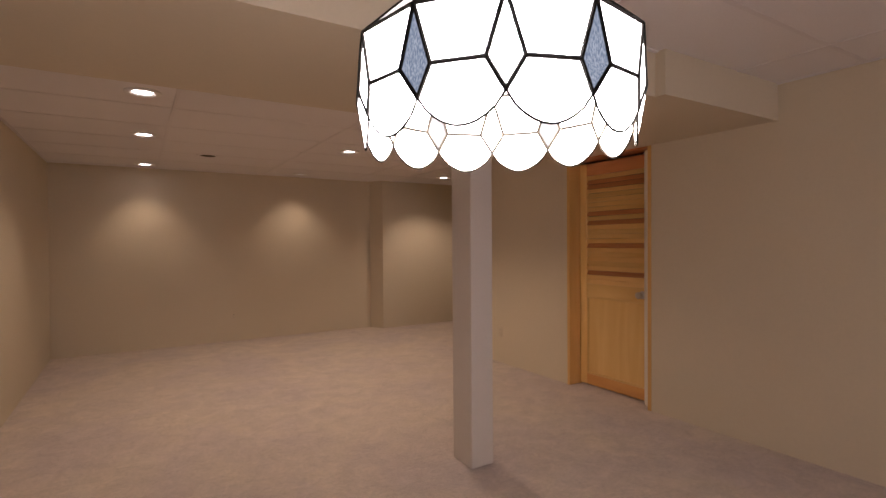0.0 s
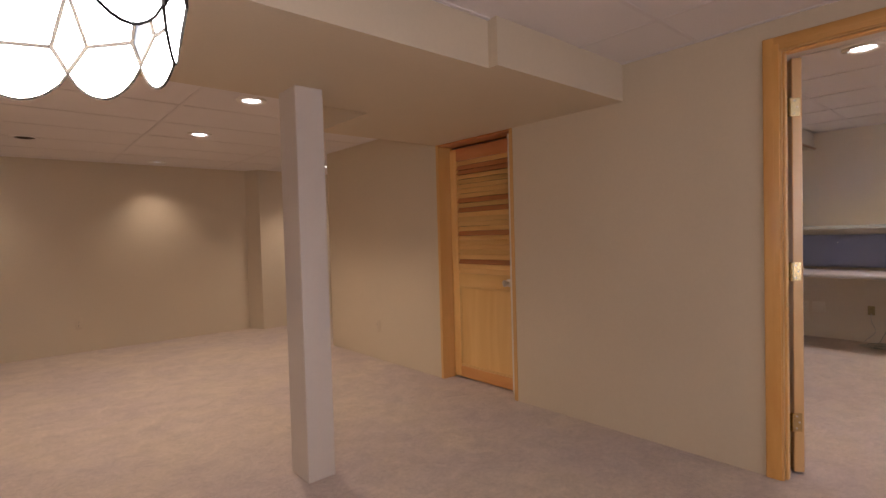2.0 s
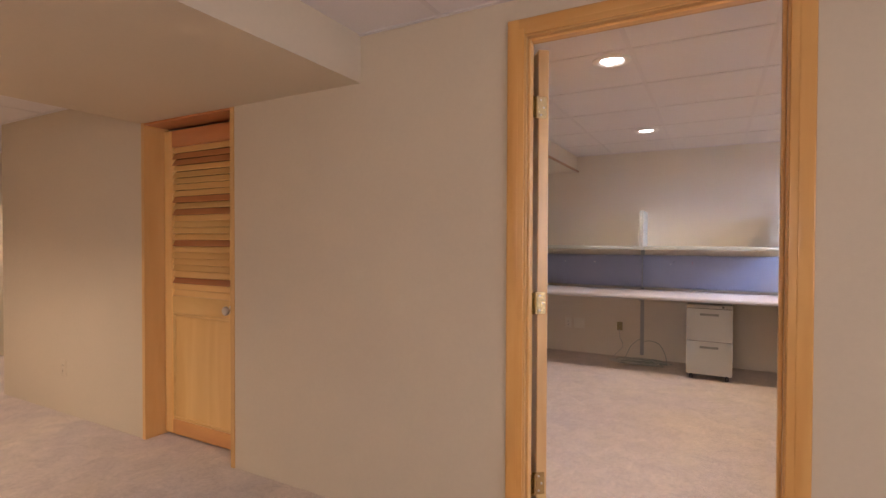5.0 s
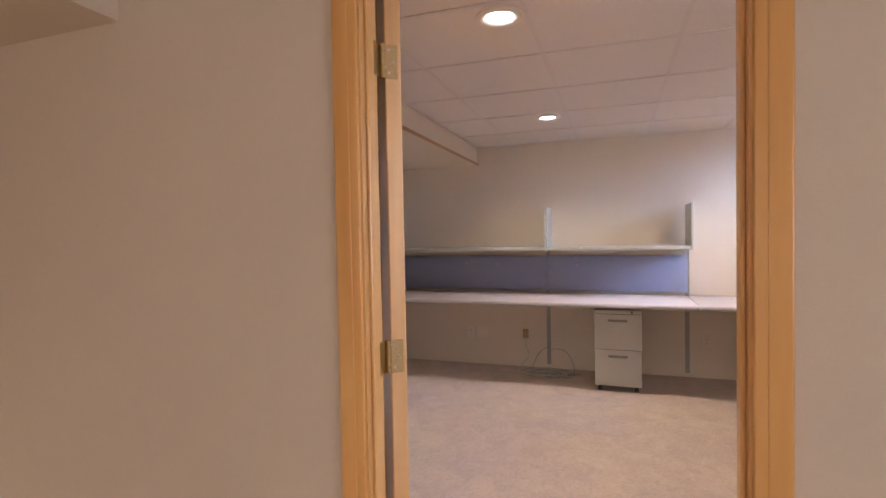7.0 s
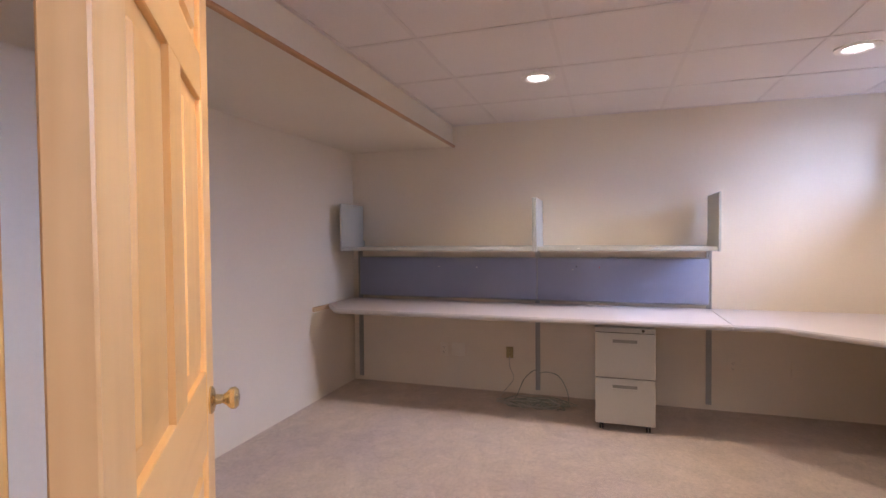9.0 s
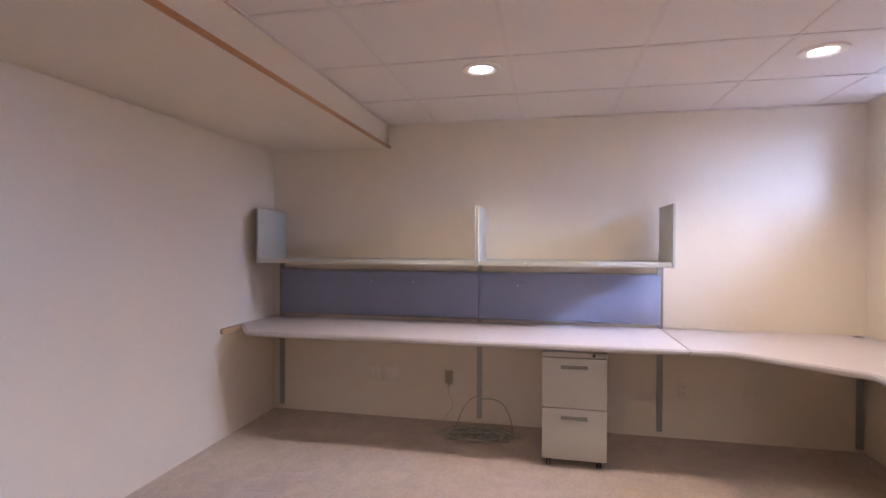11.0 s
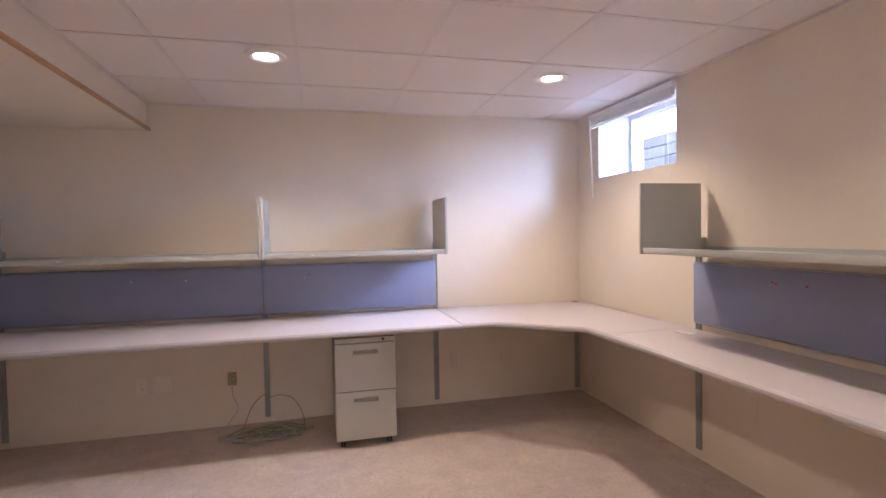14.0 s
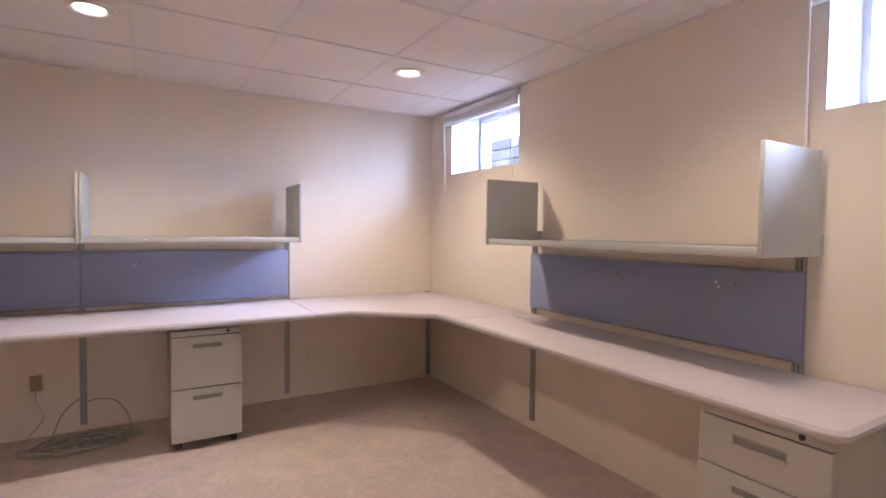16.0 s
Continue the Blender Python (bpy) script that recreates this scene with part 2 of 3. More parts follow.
def box(bm, x0, x1, y0, y1, z0, z1, bevel=0.0, segments=1):
    m = Matrix.LocRotScale(((x0 + x1) / 2, (y0 + y1) / 2, (z0 + z1) / 2), None, (abs(x1 - x0), abs(y1 - y0), abs(z1 - z0)))
    made = bmesh.ops.create_cube(bm, size=1, matrix=m)["verts"]
    if bevel:
        edges = list({e for v in made for e in v.link_edges})
        bmesh.ops.bevel(bm, geom=edges, offset=bevel, segments=segments, affect='EDGES', profile=0.5)
    return bm


def boxes(*all_of, bevel=0.0):
    bm = bmesh.new()
    for b in all_of:
        box(bm, *b, bevel=bevel)
    return bm


def spin(bm, profile, n=32, m=Matrix.Identity(4), closed=False):
    """A surface of revolution about z from (radius, height) pairs."""
    rings = []
    for r, z in profile:
        if r < 1e-5:
            rings.append([bm.verts.new(m @ Vector((0, 0, z)))])
        else:
            rings.append([bm.verts.new(m @ Vector((r * math.cos(2 * math.pi * i / n), r * math.sin(2 * math.pi * i / n), z)))
                          for i in range(n)])
    for a, b in zip(rings, rings[1:]):
        for i in range(n):
            j = (i + 1) % n
            if len(a) == 1 and len(b) == 1:
                continue
            if len(a) == 1:
                bm.faces.new((a[0], b[i], b[j]))
            elif len(b) == 1:
                bm.faces.new((a[i], b[0], a[j]))
            else:
                bm.faces.new((a[i], b[i], b[j], a[j]))
    return bm


def tube(bm, points, radius, n=6):
    """A round bar along a list of points."""
    pts = [Vector(p) for p in points]
    rings = []
    for i, p in enumerate(pts):
        d = (pts[min(i + 1, len(pts) - 1)] - pts[max(i - 1, 0)]).normalized()
        side = d.orthogonal().normalized() if abs(d.z) > 0.95 else d.cross(Vector((0, 0, 1))).normalized()
        up = side.cross(d)
        rings.append([bm.verts.new(p + radius * (math.cos(2 * math.pi * k / n) * side + math.sin(2 * math.pi * k / n) * up))
                      for k in range(n)])
    for a, b in zip(rings, rings[1:]):
        for k in range(n):
            bm.faces.new((a[k], a[(k + 1) % n], b[(k + 1) % n], b[k]))
    bm.faces.new(rings[0][::-1])
    bm.faces.new(rings[-1])
    return bm


def prism(bm, outline, z0, z1, bevel=0.0):
    """An upright slab from an outline in plan."""
    low = [bm.verts.new((x, y, z0)) for x, y in outline]
    high = [bm.verts.new((x, y, z1)) for x, y in outline]
    n = len(outline)
    bm.faces.new(low[::-1])
    bm.faces.new(high)
    for i in range(n):
        bm.faces.new((low[i], low[(i + 1) % n], high[(i + 1) % n], high[i]))
    if bevel:
        edges = [e for e in bm.edges if abs(e.verts[0].co.z - e.verts[1].co.z) < 1e-6]
        bmesh.ops.bevel(bm, geom=edges, offset=bevel, segments=3, affect='EDGES', profile=0.5)
    return bm


def smooth_mesh(bm, name, mat, angle=35):
    bmesh.ops.recalc_face_normals(bm, faces=bm.faces)
    for e in bm.edges:
        if len(e.link_faces) == 2 and e.calc_face_angle(0) > radians(angle):
            e.smooth = False
    for f in bm.faces:
        f.smooth = True
    me = bpy.data.meshes.new(name)
    bm.to_mesh(me)
    bm.free()
    me.materials.append(mat)
    return me


def part(name, bm, mat, parent=None, label="", m=None):
    ob = new(name, smooth_mesh(bm, name, mat))
    if parent:
        ob.parent = parent
    if m is not None:
        ob.matrix_basis = m
    return tagged(ob, label)


def thing(name, label, category, group="", m=Matrix.Identity(4)):
    ob = new(name)
    ob.empty_display_size = 0.1
    ob.matrix_basis = m
    return tagged(ob, label, category, group)


def structure(name, bm, mat, label, category):
    return tagged(part(name, bm, mat), label, category, kind="structure")


# ---- rooms: the door wall stands at x 3.54, the office behind it ----
WX, WB = 3.54, 3.622
FAR_X, WIN_Y, LEFT_Y = 7.418, -1.356, 2.757
DOOR_Y0, DOOR_Y1, DOOR_Z = 0.235, 1.075, 2.045
CL_Y0, CL_Y1, CL_Z = 2.74, 3.58, 1.983
TOP = 2.5

structure("floor", boxes((-0.75, 8.0, -3.2, 8.0, -0.1, 0.0)), CARPET, "worn beige cut-pile carpet from wall to wall", "carpet")
structure("wall_west", boxes((-0.72, -0.55, -3.0, 7.37, 0, TOP)), TAUPE, "plain taupe painted basement wall", "wall")
structure("wall_north", prism(bmesh.new(), [(-0.72, 7.55), (-0.72, 7.37), (3.28, 7.37), (3.39, 7.16), (6.8, 7.16), (6.8, 7.55)], 0, TOP), TAUPE,
          "taupe painted end wall with a shallow jog", "wall")
# the last box is an unseen blocker against stray light from the sky lamps
# the opening from x 0.6 to 2.6 is assumed, to hold the rear lamp
structure("wall_south", boxes((-0.72, 0.6, -3.2, -3.0, 0, TOP), (2.6, WB, -3.2, -3.0, 0, TOP), (0.6, 2.6, -3.2, -3.0, 0, 0.9), (0.6, 2.6, -3.2, -3.0, 2.0, TOP), (-0.72, WB, -3.35, -3.22, 0, TOP)), TAUPE, "plain taupe painted wall", "wall")
structure("wall_alcove", boxes((6.6, 6.8, 5.49, 7.16, 0, TOP)), TAUPE, "plain taupe painted wall", "wall")
structure("wall_partition", boxes((WX, WB, -3.0, DOOR_Y0 - 0.02, 0, TOP), (WX, WB, DOOR_Y0 - 0.02, DOOR_Y1 + 0.02, DOOR_Z + 0.02, TOP),
                                  (WX, WB, DOOR_Y1 + 0.02, CL_Y0, 0, TOP), (WX, WB, CL_Y0, CL_Y1, CL_Z, TOP),
                                  (WX, WB, CL_Y1, 5.49, 0, TOP)), TAUPE, "taupe painted partition wall with two door openings", "wall")
structure("wall_closet", boxes((WB, 6.6, 5.39, 5.49, 0, TOP), (4.4, 4.5, LEFT_Y + 0.1, 5.39, 0, TOP)), TAUPE, "plain closet wall", "wall")
structure("wall_office_east", boxes((FAR_X, FAR_X + 0.15, WIN_Y - 0.4, LEFT_Y + 0.1, 0, TOP)), CREAM, "cream painted office wall behind the desk", "wall")
structure("wall_office_north", boxes((WB, FAR_X, LEFT_Y, LEFT_Y + 0.1, 0, TOP)), CREAM, "cream painted office side wall", "wall")
structure("wall_office_lining", boxes((WB, WB + 0.006, -1.356, DOOR_Y0 - 0.08, 0, OFFICE_Z), (WB, WB + 0.006, DOOR_Y1 + 0.08, LEFT_Y, 0, 2.04)),
          CREAM, "cream painted office face of the partition", "wall")
W1, W2 = (6.25, 7.11), (3.66, 4.523)
SILL, HEAD = 1.71, 2.195
structure("wall_office_south", boxes((WB, FAR_X, WIN_Y - 0.30, WIN_Y, 0, SILL), (WB, FAR_X, WIN_Y - 0.30, WIN_Y, HEAD, TOP),
                                     (W1[1], FAR_X, WIN_Y - 0.30, WIN_Y, SILL, HEAD), (W2[1], W1[0], WIN_Y - 0.30, WIN_Y, SILL, HEAD),
                                     (WB - 0.2, W2[0], WIN_Y - 0.30, WIN_Y, SILL, HEAD)),
          CREAM, "cream painted foundation wall with two small high windows", "wall")


def grid_ceiling(name, x0, x1, y0, y1, z, gx, gy, sx, sy, label):
    """Lay-in tiles between narrow proud tees."""
    bm = bmesh.new()
    box(bm, x0, x1, y0, y1, z + 0.0015, z + 0.05)
    tiles = len(bm.faces)
    half = 0.011
    xs = [gx + sx * k for k in range(-30, 30) if x0 + half < gx + sx * k < x1 - half]
    ys = [gy + sy * k for k in range(-30, 30) if y0 + half < gy + sy * k < y1 - half]
    for y in ys:
        box(bm, x0, x1, y - half, y + half, z - 0.0015, z + 0.001)
    for x in xs:
        box(bm, x - half, x + half, y0, y1, z - 0.003, z + 0.001)
    for e in ((x0, x1, y0, y0 + 0.02), (x0, x1, y1 - 0.02, y1), (x0, x0 + 0.02, y0, y1), (x1 - 0.02, x1, y0, y1)):
        box(bm, *e, z - 0.004, z + 0.0012)
    bm.faces.ensure_lookup_table()
    for f in bm.faces[tiles:]:
        f.material_index = 1
    made = structure(name, bm, TILE, label, "ceiling")
    made.data.materials.append(TEE)
    return made


grid_ceiling("ceiling_main", -0.55, 3.54, 2.95, 7.40, MAIN_Z, 0.5, 4.18, 1.22, 0.61, "suspended ceiling of long pale lay-in tiles")
grid_ceiling("ceiling_alcove", 3.54, 6.6, 5.49, 7.16, MAIN_Z, 0.5, 4.18, 1.22, 0.61, "suspended ceiling of long pale lay-in tiles")
grid_ceiling("ceiling_near", -0.55, 3.54, -3.0, 1.93, NEAR_Z, 3.1, 1.45, 1.22, 0.61, "suspended ceiling of long pale lay-in tiles")
grid_ceiling("ceiling_office", WB, FAR_X, WIN_Y, 1.81, OFFICE_Z, 6.19, 0.81, 0.62, 0.62, "suspended ceiling of square pale lay-in tiles")
structure("ceiling_closet", boxes((WB, 4.4, LEFT_Y + 0.1, 5.39, 2.3, 2.4)), TAUPE, "plain closet ceiling", "ceiling")

structure("soffit_main", boxes((-0.55, 2.46, 1.93, 2.95, 1.983, TOP), (2.46, WX, 1.875, 3.60, 1.983, TOP)), TAUPE,
          "boxed-in painted ceiling beam with stepped sides", "soffit")
structure("soffit_office", boxes((WB, FAR_X, 1.81, LEFT_Y, 2.043, TOP)), CREAM, "boxed-in painted ceiling duct", "soffit")
structure("soffit_trim", box(bmesh.new(), WB, FAR_X - 0.002, 1.786, 1.812, 2.036, 2.056, 0.007, 2), PINE_X, "thin pine trim along the soffit edge", "trim")
structure("pillar", box(bmesh.new(), 1.86, 2.01, 2.665, 2.86, 0, 1.983, 0.004), TAUPE_PALE, "square boxed-in painted support post", "pillar")

# ---- office door ----


def door_frame(name, y0, y1, z1, casing, label):
    d = tagged(new(name), label, "door frame", kind="structure")
    jt = 0.02
    part("jamb", boxes((WX - 0.002, WB + 0.008, y1, y1 + jt - 0.002, 0, z1)), PINE, d)
    part("jamb", boxes((WX - 0.002, WB + 0.008, y0 - jt + 0.002, y0, 0, z1)), PINE, d)
    part("head_jamb", boxes((WX - 0.002, WB + 0.008, y0 - jt + 0.002, y1 + jt - 0.002, z1, z1 + jt - 0.002)), PINE_Y, d)
    if casing:
        for x0, sgn in ((WX, -1), (WB + 0.006, 1)):
            for ya, s in ((y1 + 0.006, 1), (y0 - 0.006, -1)):
                bm = bmesh.new()
                # a plain eased board with a thin raised back edge
                box(bm, x0, x0 + sgn * 0.011, ya, ya + s * 0.068, 0, z1 + 0.068, 0.004, 3)
                box(bm, x0 + sgn * 0.004, x0 + sgn * 0.0125, ya + s * 0.022, ya + s * 0.0682, 0, z1 + 0.0682, 0.005, 3)
                part("casing", bm, PINE_CASING, d)
            bm = bmesh.new()
            box(bm, x0, x0 + sgn * 0.0112, y0 - 0.006, y1 + 0.006, z1 + 0.006, z1 + 0.0678, 0.004, 3)
            box(bm, x0 + sgn * 0.004, x0 + sgn * 0.0124, y0 - 0.028, y1 + 0.028, z1 + 0.028, z1 + 0.0679, 0.005, 3)
            part("head_casing", bm, PINE_CASING_Y, d)
    return d


frame_1 = door_frame("door_frame_1", DOOR_Y0, DOOR_Y1, DOOR_Z, True, "clear-finished pine door frame with plain eased casing")
for a, b in ((DOOR_Y1 - 0.011, DOOR_Y1), (DOOR_Y0, DOOR_Y0 + 0.011)):
    part("door_stop", box(bmesh.new(), WX + 0.02, WX + 0.055, a, b, 0, DOOR_Z, 0.003), PINE, frame_1)
part("door_stop", box(bmesh.new(), WX + 0.02, WX + 0.055, DOOR_Y0 + 0.011, DOOR_Y1 - 0.011, DOOR_Z - 0.011, DOOR_Z, 0.003), PINE_Y, frame_1)


def knob(bm, m):
    return spin(bm, [(0, 0), (0.031, 0), (0.032, 0.004), (0.026, 0.009), (0.012, 0.013), (0.010, 0.028), (0.016, 0.036),
                     (0.025, 0.044), (0.026, 0.054), (0.019, 0.062), (0, 0.065)], 28, m)


def panel_door(name, width, height, thick, m):
    """A leaf hung at its origin; it runs along -y when shut, its face at -x."""
    d = tagged(new(name), "open six-panel clear pine door with brass hinges", "door", kind="structure")
    d.matrix_basis = m
    t, w = thick, width
    st = 0.115
    for y in (0, -(w - st)):
        part("stile", box(bmesh.new(), -t, 0, y - st, y, 0, height, 0.003), PINE_PALE if y == 0 else PINE, d)
    part("stile", box(bmesh.new(), -t + 0.001, -0.001, -w / 2 - 0.05, -w / 2 + 0.05, 0.02, height - 0.02), PINE, d)
    rails = ((0, 0.22), (0.80, 0.98), (1.58, 1.68), (height - 0.115, height))
    for z0, z1 in rails:
        part("rail", box(bmesh.new(), -t + 0.0005, -0.0005, -w + st, -st, z0, z1, 0.002), PINE_Y, d)
    for (_, za), (zb, _) in zip(rails, rails[1:]):
        for ya, yb in ((-st, -w / 2 + 0.05), (-w / 2 - 0.05, -w + st)):
            bm = bmesh.new()
            box(bm, -t + 0.012, -0.012, yb, ya, za, zb)
            box(bm, -t + 0.004, -0.004, yb + 0.035, ya - 0.035, za + 0.035, zb - 0.035, 0.008)
            part("raised_panel", bm, PINE, d)
    for z in (0.248, 0.99, 1.785):
        h = part("hinge", box(bmesh.new(), -0.034, 0.002, -0.0005, 0.0025, z - 0.045, z + 0.045, 0.001), BRASS, d)
        bm = bmesh.new()
        for k in range(5):
            a = z - 0.045 + 0.018 * k
            spin(bm, [(0, a), (0.0065, a), (0.0065, a + 0.0172), (0, a + 0.0172)], 14, Matrix.Translation((0.006, 0.004, 0)))
        part("knuckle", bm, BRASS, h)
        bm = bmesh.new()
        for k, dz in enumerate((-0.03, 0.0, 0.03)):
            spin(bm, [(0, 0.0032), (0.0035, 0.0032), (0.004, 0.0)], 10,
                 Matrix.Translation((-0.010 - 0.012 * (k % 2), 0.0025, z + dz)) @ Matrix.Rotation(radians(-90), 4, 'X'))
        part("screw", bm, NICKEL, h)
    for x, s in ((-t, -1), (0, 1)):
        part("door_knob", knob(bmesh.new(), Matrix.Translation((x, -w + 0.065, 0.90)) @ Matrix.Rotation(radians(90 * s), 4, 'Y')), BRASS, d, "polished brass knob")
    return d


panel_door("door_1", 0.80, 2.02, 0.044, pose(3.655, 1.062, 0.012, 0, 0, 126))
for z in (0.26, 1.002, 1.797):
    bm = box(bmesh.new(), WB - 0.026, 3.6555, DOOR_Y1 - 0.0025, DOOR_Y1 - 0.0002, z - 0.045, z + 0.045, 0.0008)
    part("hinge_leaf", bm, BRASS, frame_1)

# ---- closet door with adjustable louvres ----
frame_2 = tagged(new("door_frame_2"), "plain pine jamb boards round the closet opening", "door frame", kind="structure")
part("jamb", boxes((WX - 0.006, WX + 0.16, CL_Y1 - 0.024, CL_Y1 + 0.004, 0, CL_Z - 0.002)), PINE, frame_2)
part("jamb", boxes((WX - 0.006, WX + 0.16, CL_Y0 - 0.004, CL_Y0 + 0.024, 0, CL_Z - 0.002)), PINE, frame_2)
part("head_jamb", boxes((WX - 0.004, WX + 0.16, CL_Y0 + 0.024, CL_Y1 - 0.024, CL_Z - 0.014, CL_Z - 0.003)), CEDAR, frame_2)

cd = tagged(new("door_2"), "shut pine closet door, louvres above a flat panel", "door", kind="structure")
DX0, DX1 = WX + 0.125, WX + 0.16
ya, yb = CL_Y0 + 0.026, CL_Y1 - 0.026
LV0, LV1 = 0.90, 1.845
part("stile", box(bmesh.new(), DX0, DX1, yb - 0.075, yb, 0.012, 1.95, 0.003), PINE_DOOR, cd)
part("stile", box(bmesh.new(), DX0, DX1, ya, ya + 0.075, 0.012, 1.95, 0.003), PINE_DOOR, cd)
part("rail", box(bmesh.new(), DX0 + 0.0005, DX1, ya + 0.075, yb - 0.075, LV1, 1.95, 0.003), CEDAR, cd)
part("rail", box(bmesh.new(), DX0 + 0.0005, DX1, ya + 0.075, yb - 0.075, 0.79, LV0, 0.003), PINE_DOOR_Y, cd)
part("rail", box(bmesh.new(), DX0 + 0.0005, DX1, ya + 0.075, yb - 0.075, 0.012, 0.105, 0.003), wood("orange_pine_rail", (0.66, 0.33, 0.10), (0.54, 0.24, 0.07), 'y'), cd)
part("panel", box(bmesh.new(), DX0 + 0.014, DX1 - 0.01, ya + 0.07, yb - 0.07, 0.10, 0.80), PINE_DOOR, cd)
bm = bmesh.new()
for b in ((ya + 0.075, yb - 0.075, 0.105, 0.123), (ya + 0.075, yb - 0.075, 0.772, 0.79), (ya + 0.075, ya + 0.09, 0.123, 0.772), (yb - 0.09, yb - 0.075, 0.123, 0.772)):
    box(bm, DX0 + 0.004, DX0 + 0.016, *b, 0.004)
part("panel_moulding", bm, PINE_DOOR_Y, cd)
N = 24
step = (LV1 - LV0) / N
slat_me = smooth_mesh(box(bmesh.new(), -0.0215, 0.0215, -(yb - ya - 0.152) / 2, (yb - ya - 0.152) / 2, -0.0038, 0.0038, 0.002), "louvre", PINE_DOOR_Y)
slat_red = slat_me.copy()
slat_red.materials[0] = CEDAR
rng = random.Random(5)
for k in range(N):
    red = k in (2, 8, 13, 15, 21, 22)
    ob = new("louvre", slat_red if red else slat_me)
    ob.parent = cd
    tilt = 60 if red else 63 + rng.uniform(-5, 4)
    ob.matrix_basis = pose(DX0 + 0.016, (ya + yb) / 2, LV0 + (k + 0.5) * step, rng.uniform(-0.35, 0.35), -tilt, 0)
part("door_knob", knob(bmesh.new(), Matrix.Translation((DX0, ya + 0.14, 0.845)) @ Matrix.Rotation(radians(-90), 4, 'Y')), NICKEL, cd, "satin nickel knob")
# added dark sheet, in place of closet shade between the slats
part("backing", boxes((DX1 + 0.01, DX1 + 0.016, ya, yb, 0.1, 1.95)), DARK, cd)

# ---- recessed lamps ----


def downlight(x, y, z, group, lens=LENS, label="lit round recessed downlight in a ceiling tile"):
    d = thing("recessed_downlight", label, "ceiling light", group, pose(x, y, z))
    part("trim_ring", spin(bmesh.new(), [(0.056, 0.002), (0.062, -0.004), (0.070, -0.009), (0.086, -0.010), (0.098, -0.005), (0.100, 0.003), (0.056, 0.003)], 40), REFLECTOR, d)
    part("bulb", spin(bmesh.new(), [(0.0, -0.006), (0.028, -0.005), (0.047, -0.002), (0.0565, 0.0015)], 32), lens, d, "glowing frosted bulb")
    return d


for lx, ly in MAIN_LAMPS:
    if (lx, ly) == (2.14, 7.02):
        downlight(lx, ly, MAIN_Z, "downlights in the main room", LENS_SHADED, "lit round recessed downlight near the end wall, bulb coloured as shaded")
    else:
        downlight(lx, ly, MAIN_Z, "downlights in the main room")
for lx, ly in OFFICE_LAMPS:
    downlight(lx, ly, OFFICE_Z - 0.001, "downlights in the office")

vent = thing("ceiling_vent", "round dark vent set in the ceiling", "vent", m=pose(0.92, 6.06, MAIN_Z))
part("vent_ring", spin(bmesh.new(), [(0.075, 0.0), (0.08, -0.006), (0.105, -0.007), (0.11, 0.002)], 32), TILE, vent)
part("vent_core", spin(bmesh.new(), [(0, -0.004), (0.05, -0.006), (0.076, 0.0)], 32), DARK, vent)

# ---- stained-glass pendant ----
pend = thing("pendant_lamp", "lit white stained-glass pendant lamp with blue diamonds", "pendant lamp", m=pose(0.722, 0.950, 0))
ZR, ZL, ZK, ZT, RAD, SIDES = 1.407, 1.476, 1.547, 1.68, 0.202, 12
TURN = radians(-5)


def on_shade(a, z):
    r = RAD if z <= ZK else RAD + (0.06 - RAD) * (z - ZK) / (ZT - ZK)
    if z < ZL:
        r -= 0.012 * (ZL - z) / (ZL - ZR)
    return Vector((r * math.cos(a), r * math.sin(a), z))


pane_w = 2 * math.pi / SIDES
came = bmesh.new()
for k in range(SIDES):
    a0 = TURN + k * pane_w
    a1 = a0 + pane_w
    am = (a0 + a1) / 2
    dw = pane_w * 0.2
    bm = bmesh.new()
    vs = [on_shade(a, z) for a, z in ((a0, ZK), (a0 + dw, ZL), (a1 - dw, ZL), (a1, ZK))]
    bm.faces.new([bm.verts.new(v) for v in vs])
    part("upper_pane", bm, OPAL, pend)
    bm = bmesh.new()
    arc = [(a0 + (a1 - a0) * i / 10, ZL - 0.034 - (ZL - 0.034 - ZR) * math.sin(math.pi * i / 10) ** 0.7) for i in range(11)]
    pts = [on_shade(a0 + dw, ZL)] + [on_shade(*p) for p in arc] + [on_shade(a1 - dw, ZL)]
    mid = bm.verts.new(on_shade(am, ZL - 0.01))
    vv = [bm.verts.new(p) for p in pts]
    for i in range(len(vv)):
        bm.faces.new((mid, vv[i], vv[(i + 1) % len(vv)]))
    part("scalloped_pane", bm, OPAL, pend)
    bm = bmesh.new()
    diamond = [on_shade(a, z) for a, z in ((a0, ZK), (a0 + dw, ZL), (a0, ZL - 0.034), (a0 - dw, ZL))]
    vv = [bm.verts.new(p) for p in diamond]
    c = bm.verts.new(on_shade(a0, ZL))
    for i in range(4):
        bm.faces.new((c, vv[i], vv[(i + 1) % 4]))
    part("diamond_pane", bm, BLUE_GLASS if k % 2 else OPAL, pend, "blue-grey diamond glass" if k % 2 else "")
    bm = bmesh.new()
    vv = [on_shade(a0, ZK), on_shade(a1, ZK), on_shade(a1, ZT), on_shade(a0, ZT)]
    bm.faces.new([bm.verts.new(v) for v in vv])
    part("crown_pane", bm, OPAL_DIM, pend)
    tube(came, [on_shade(*p) for p in arc], 0.0016)
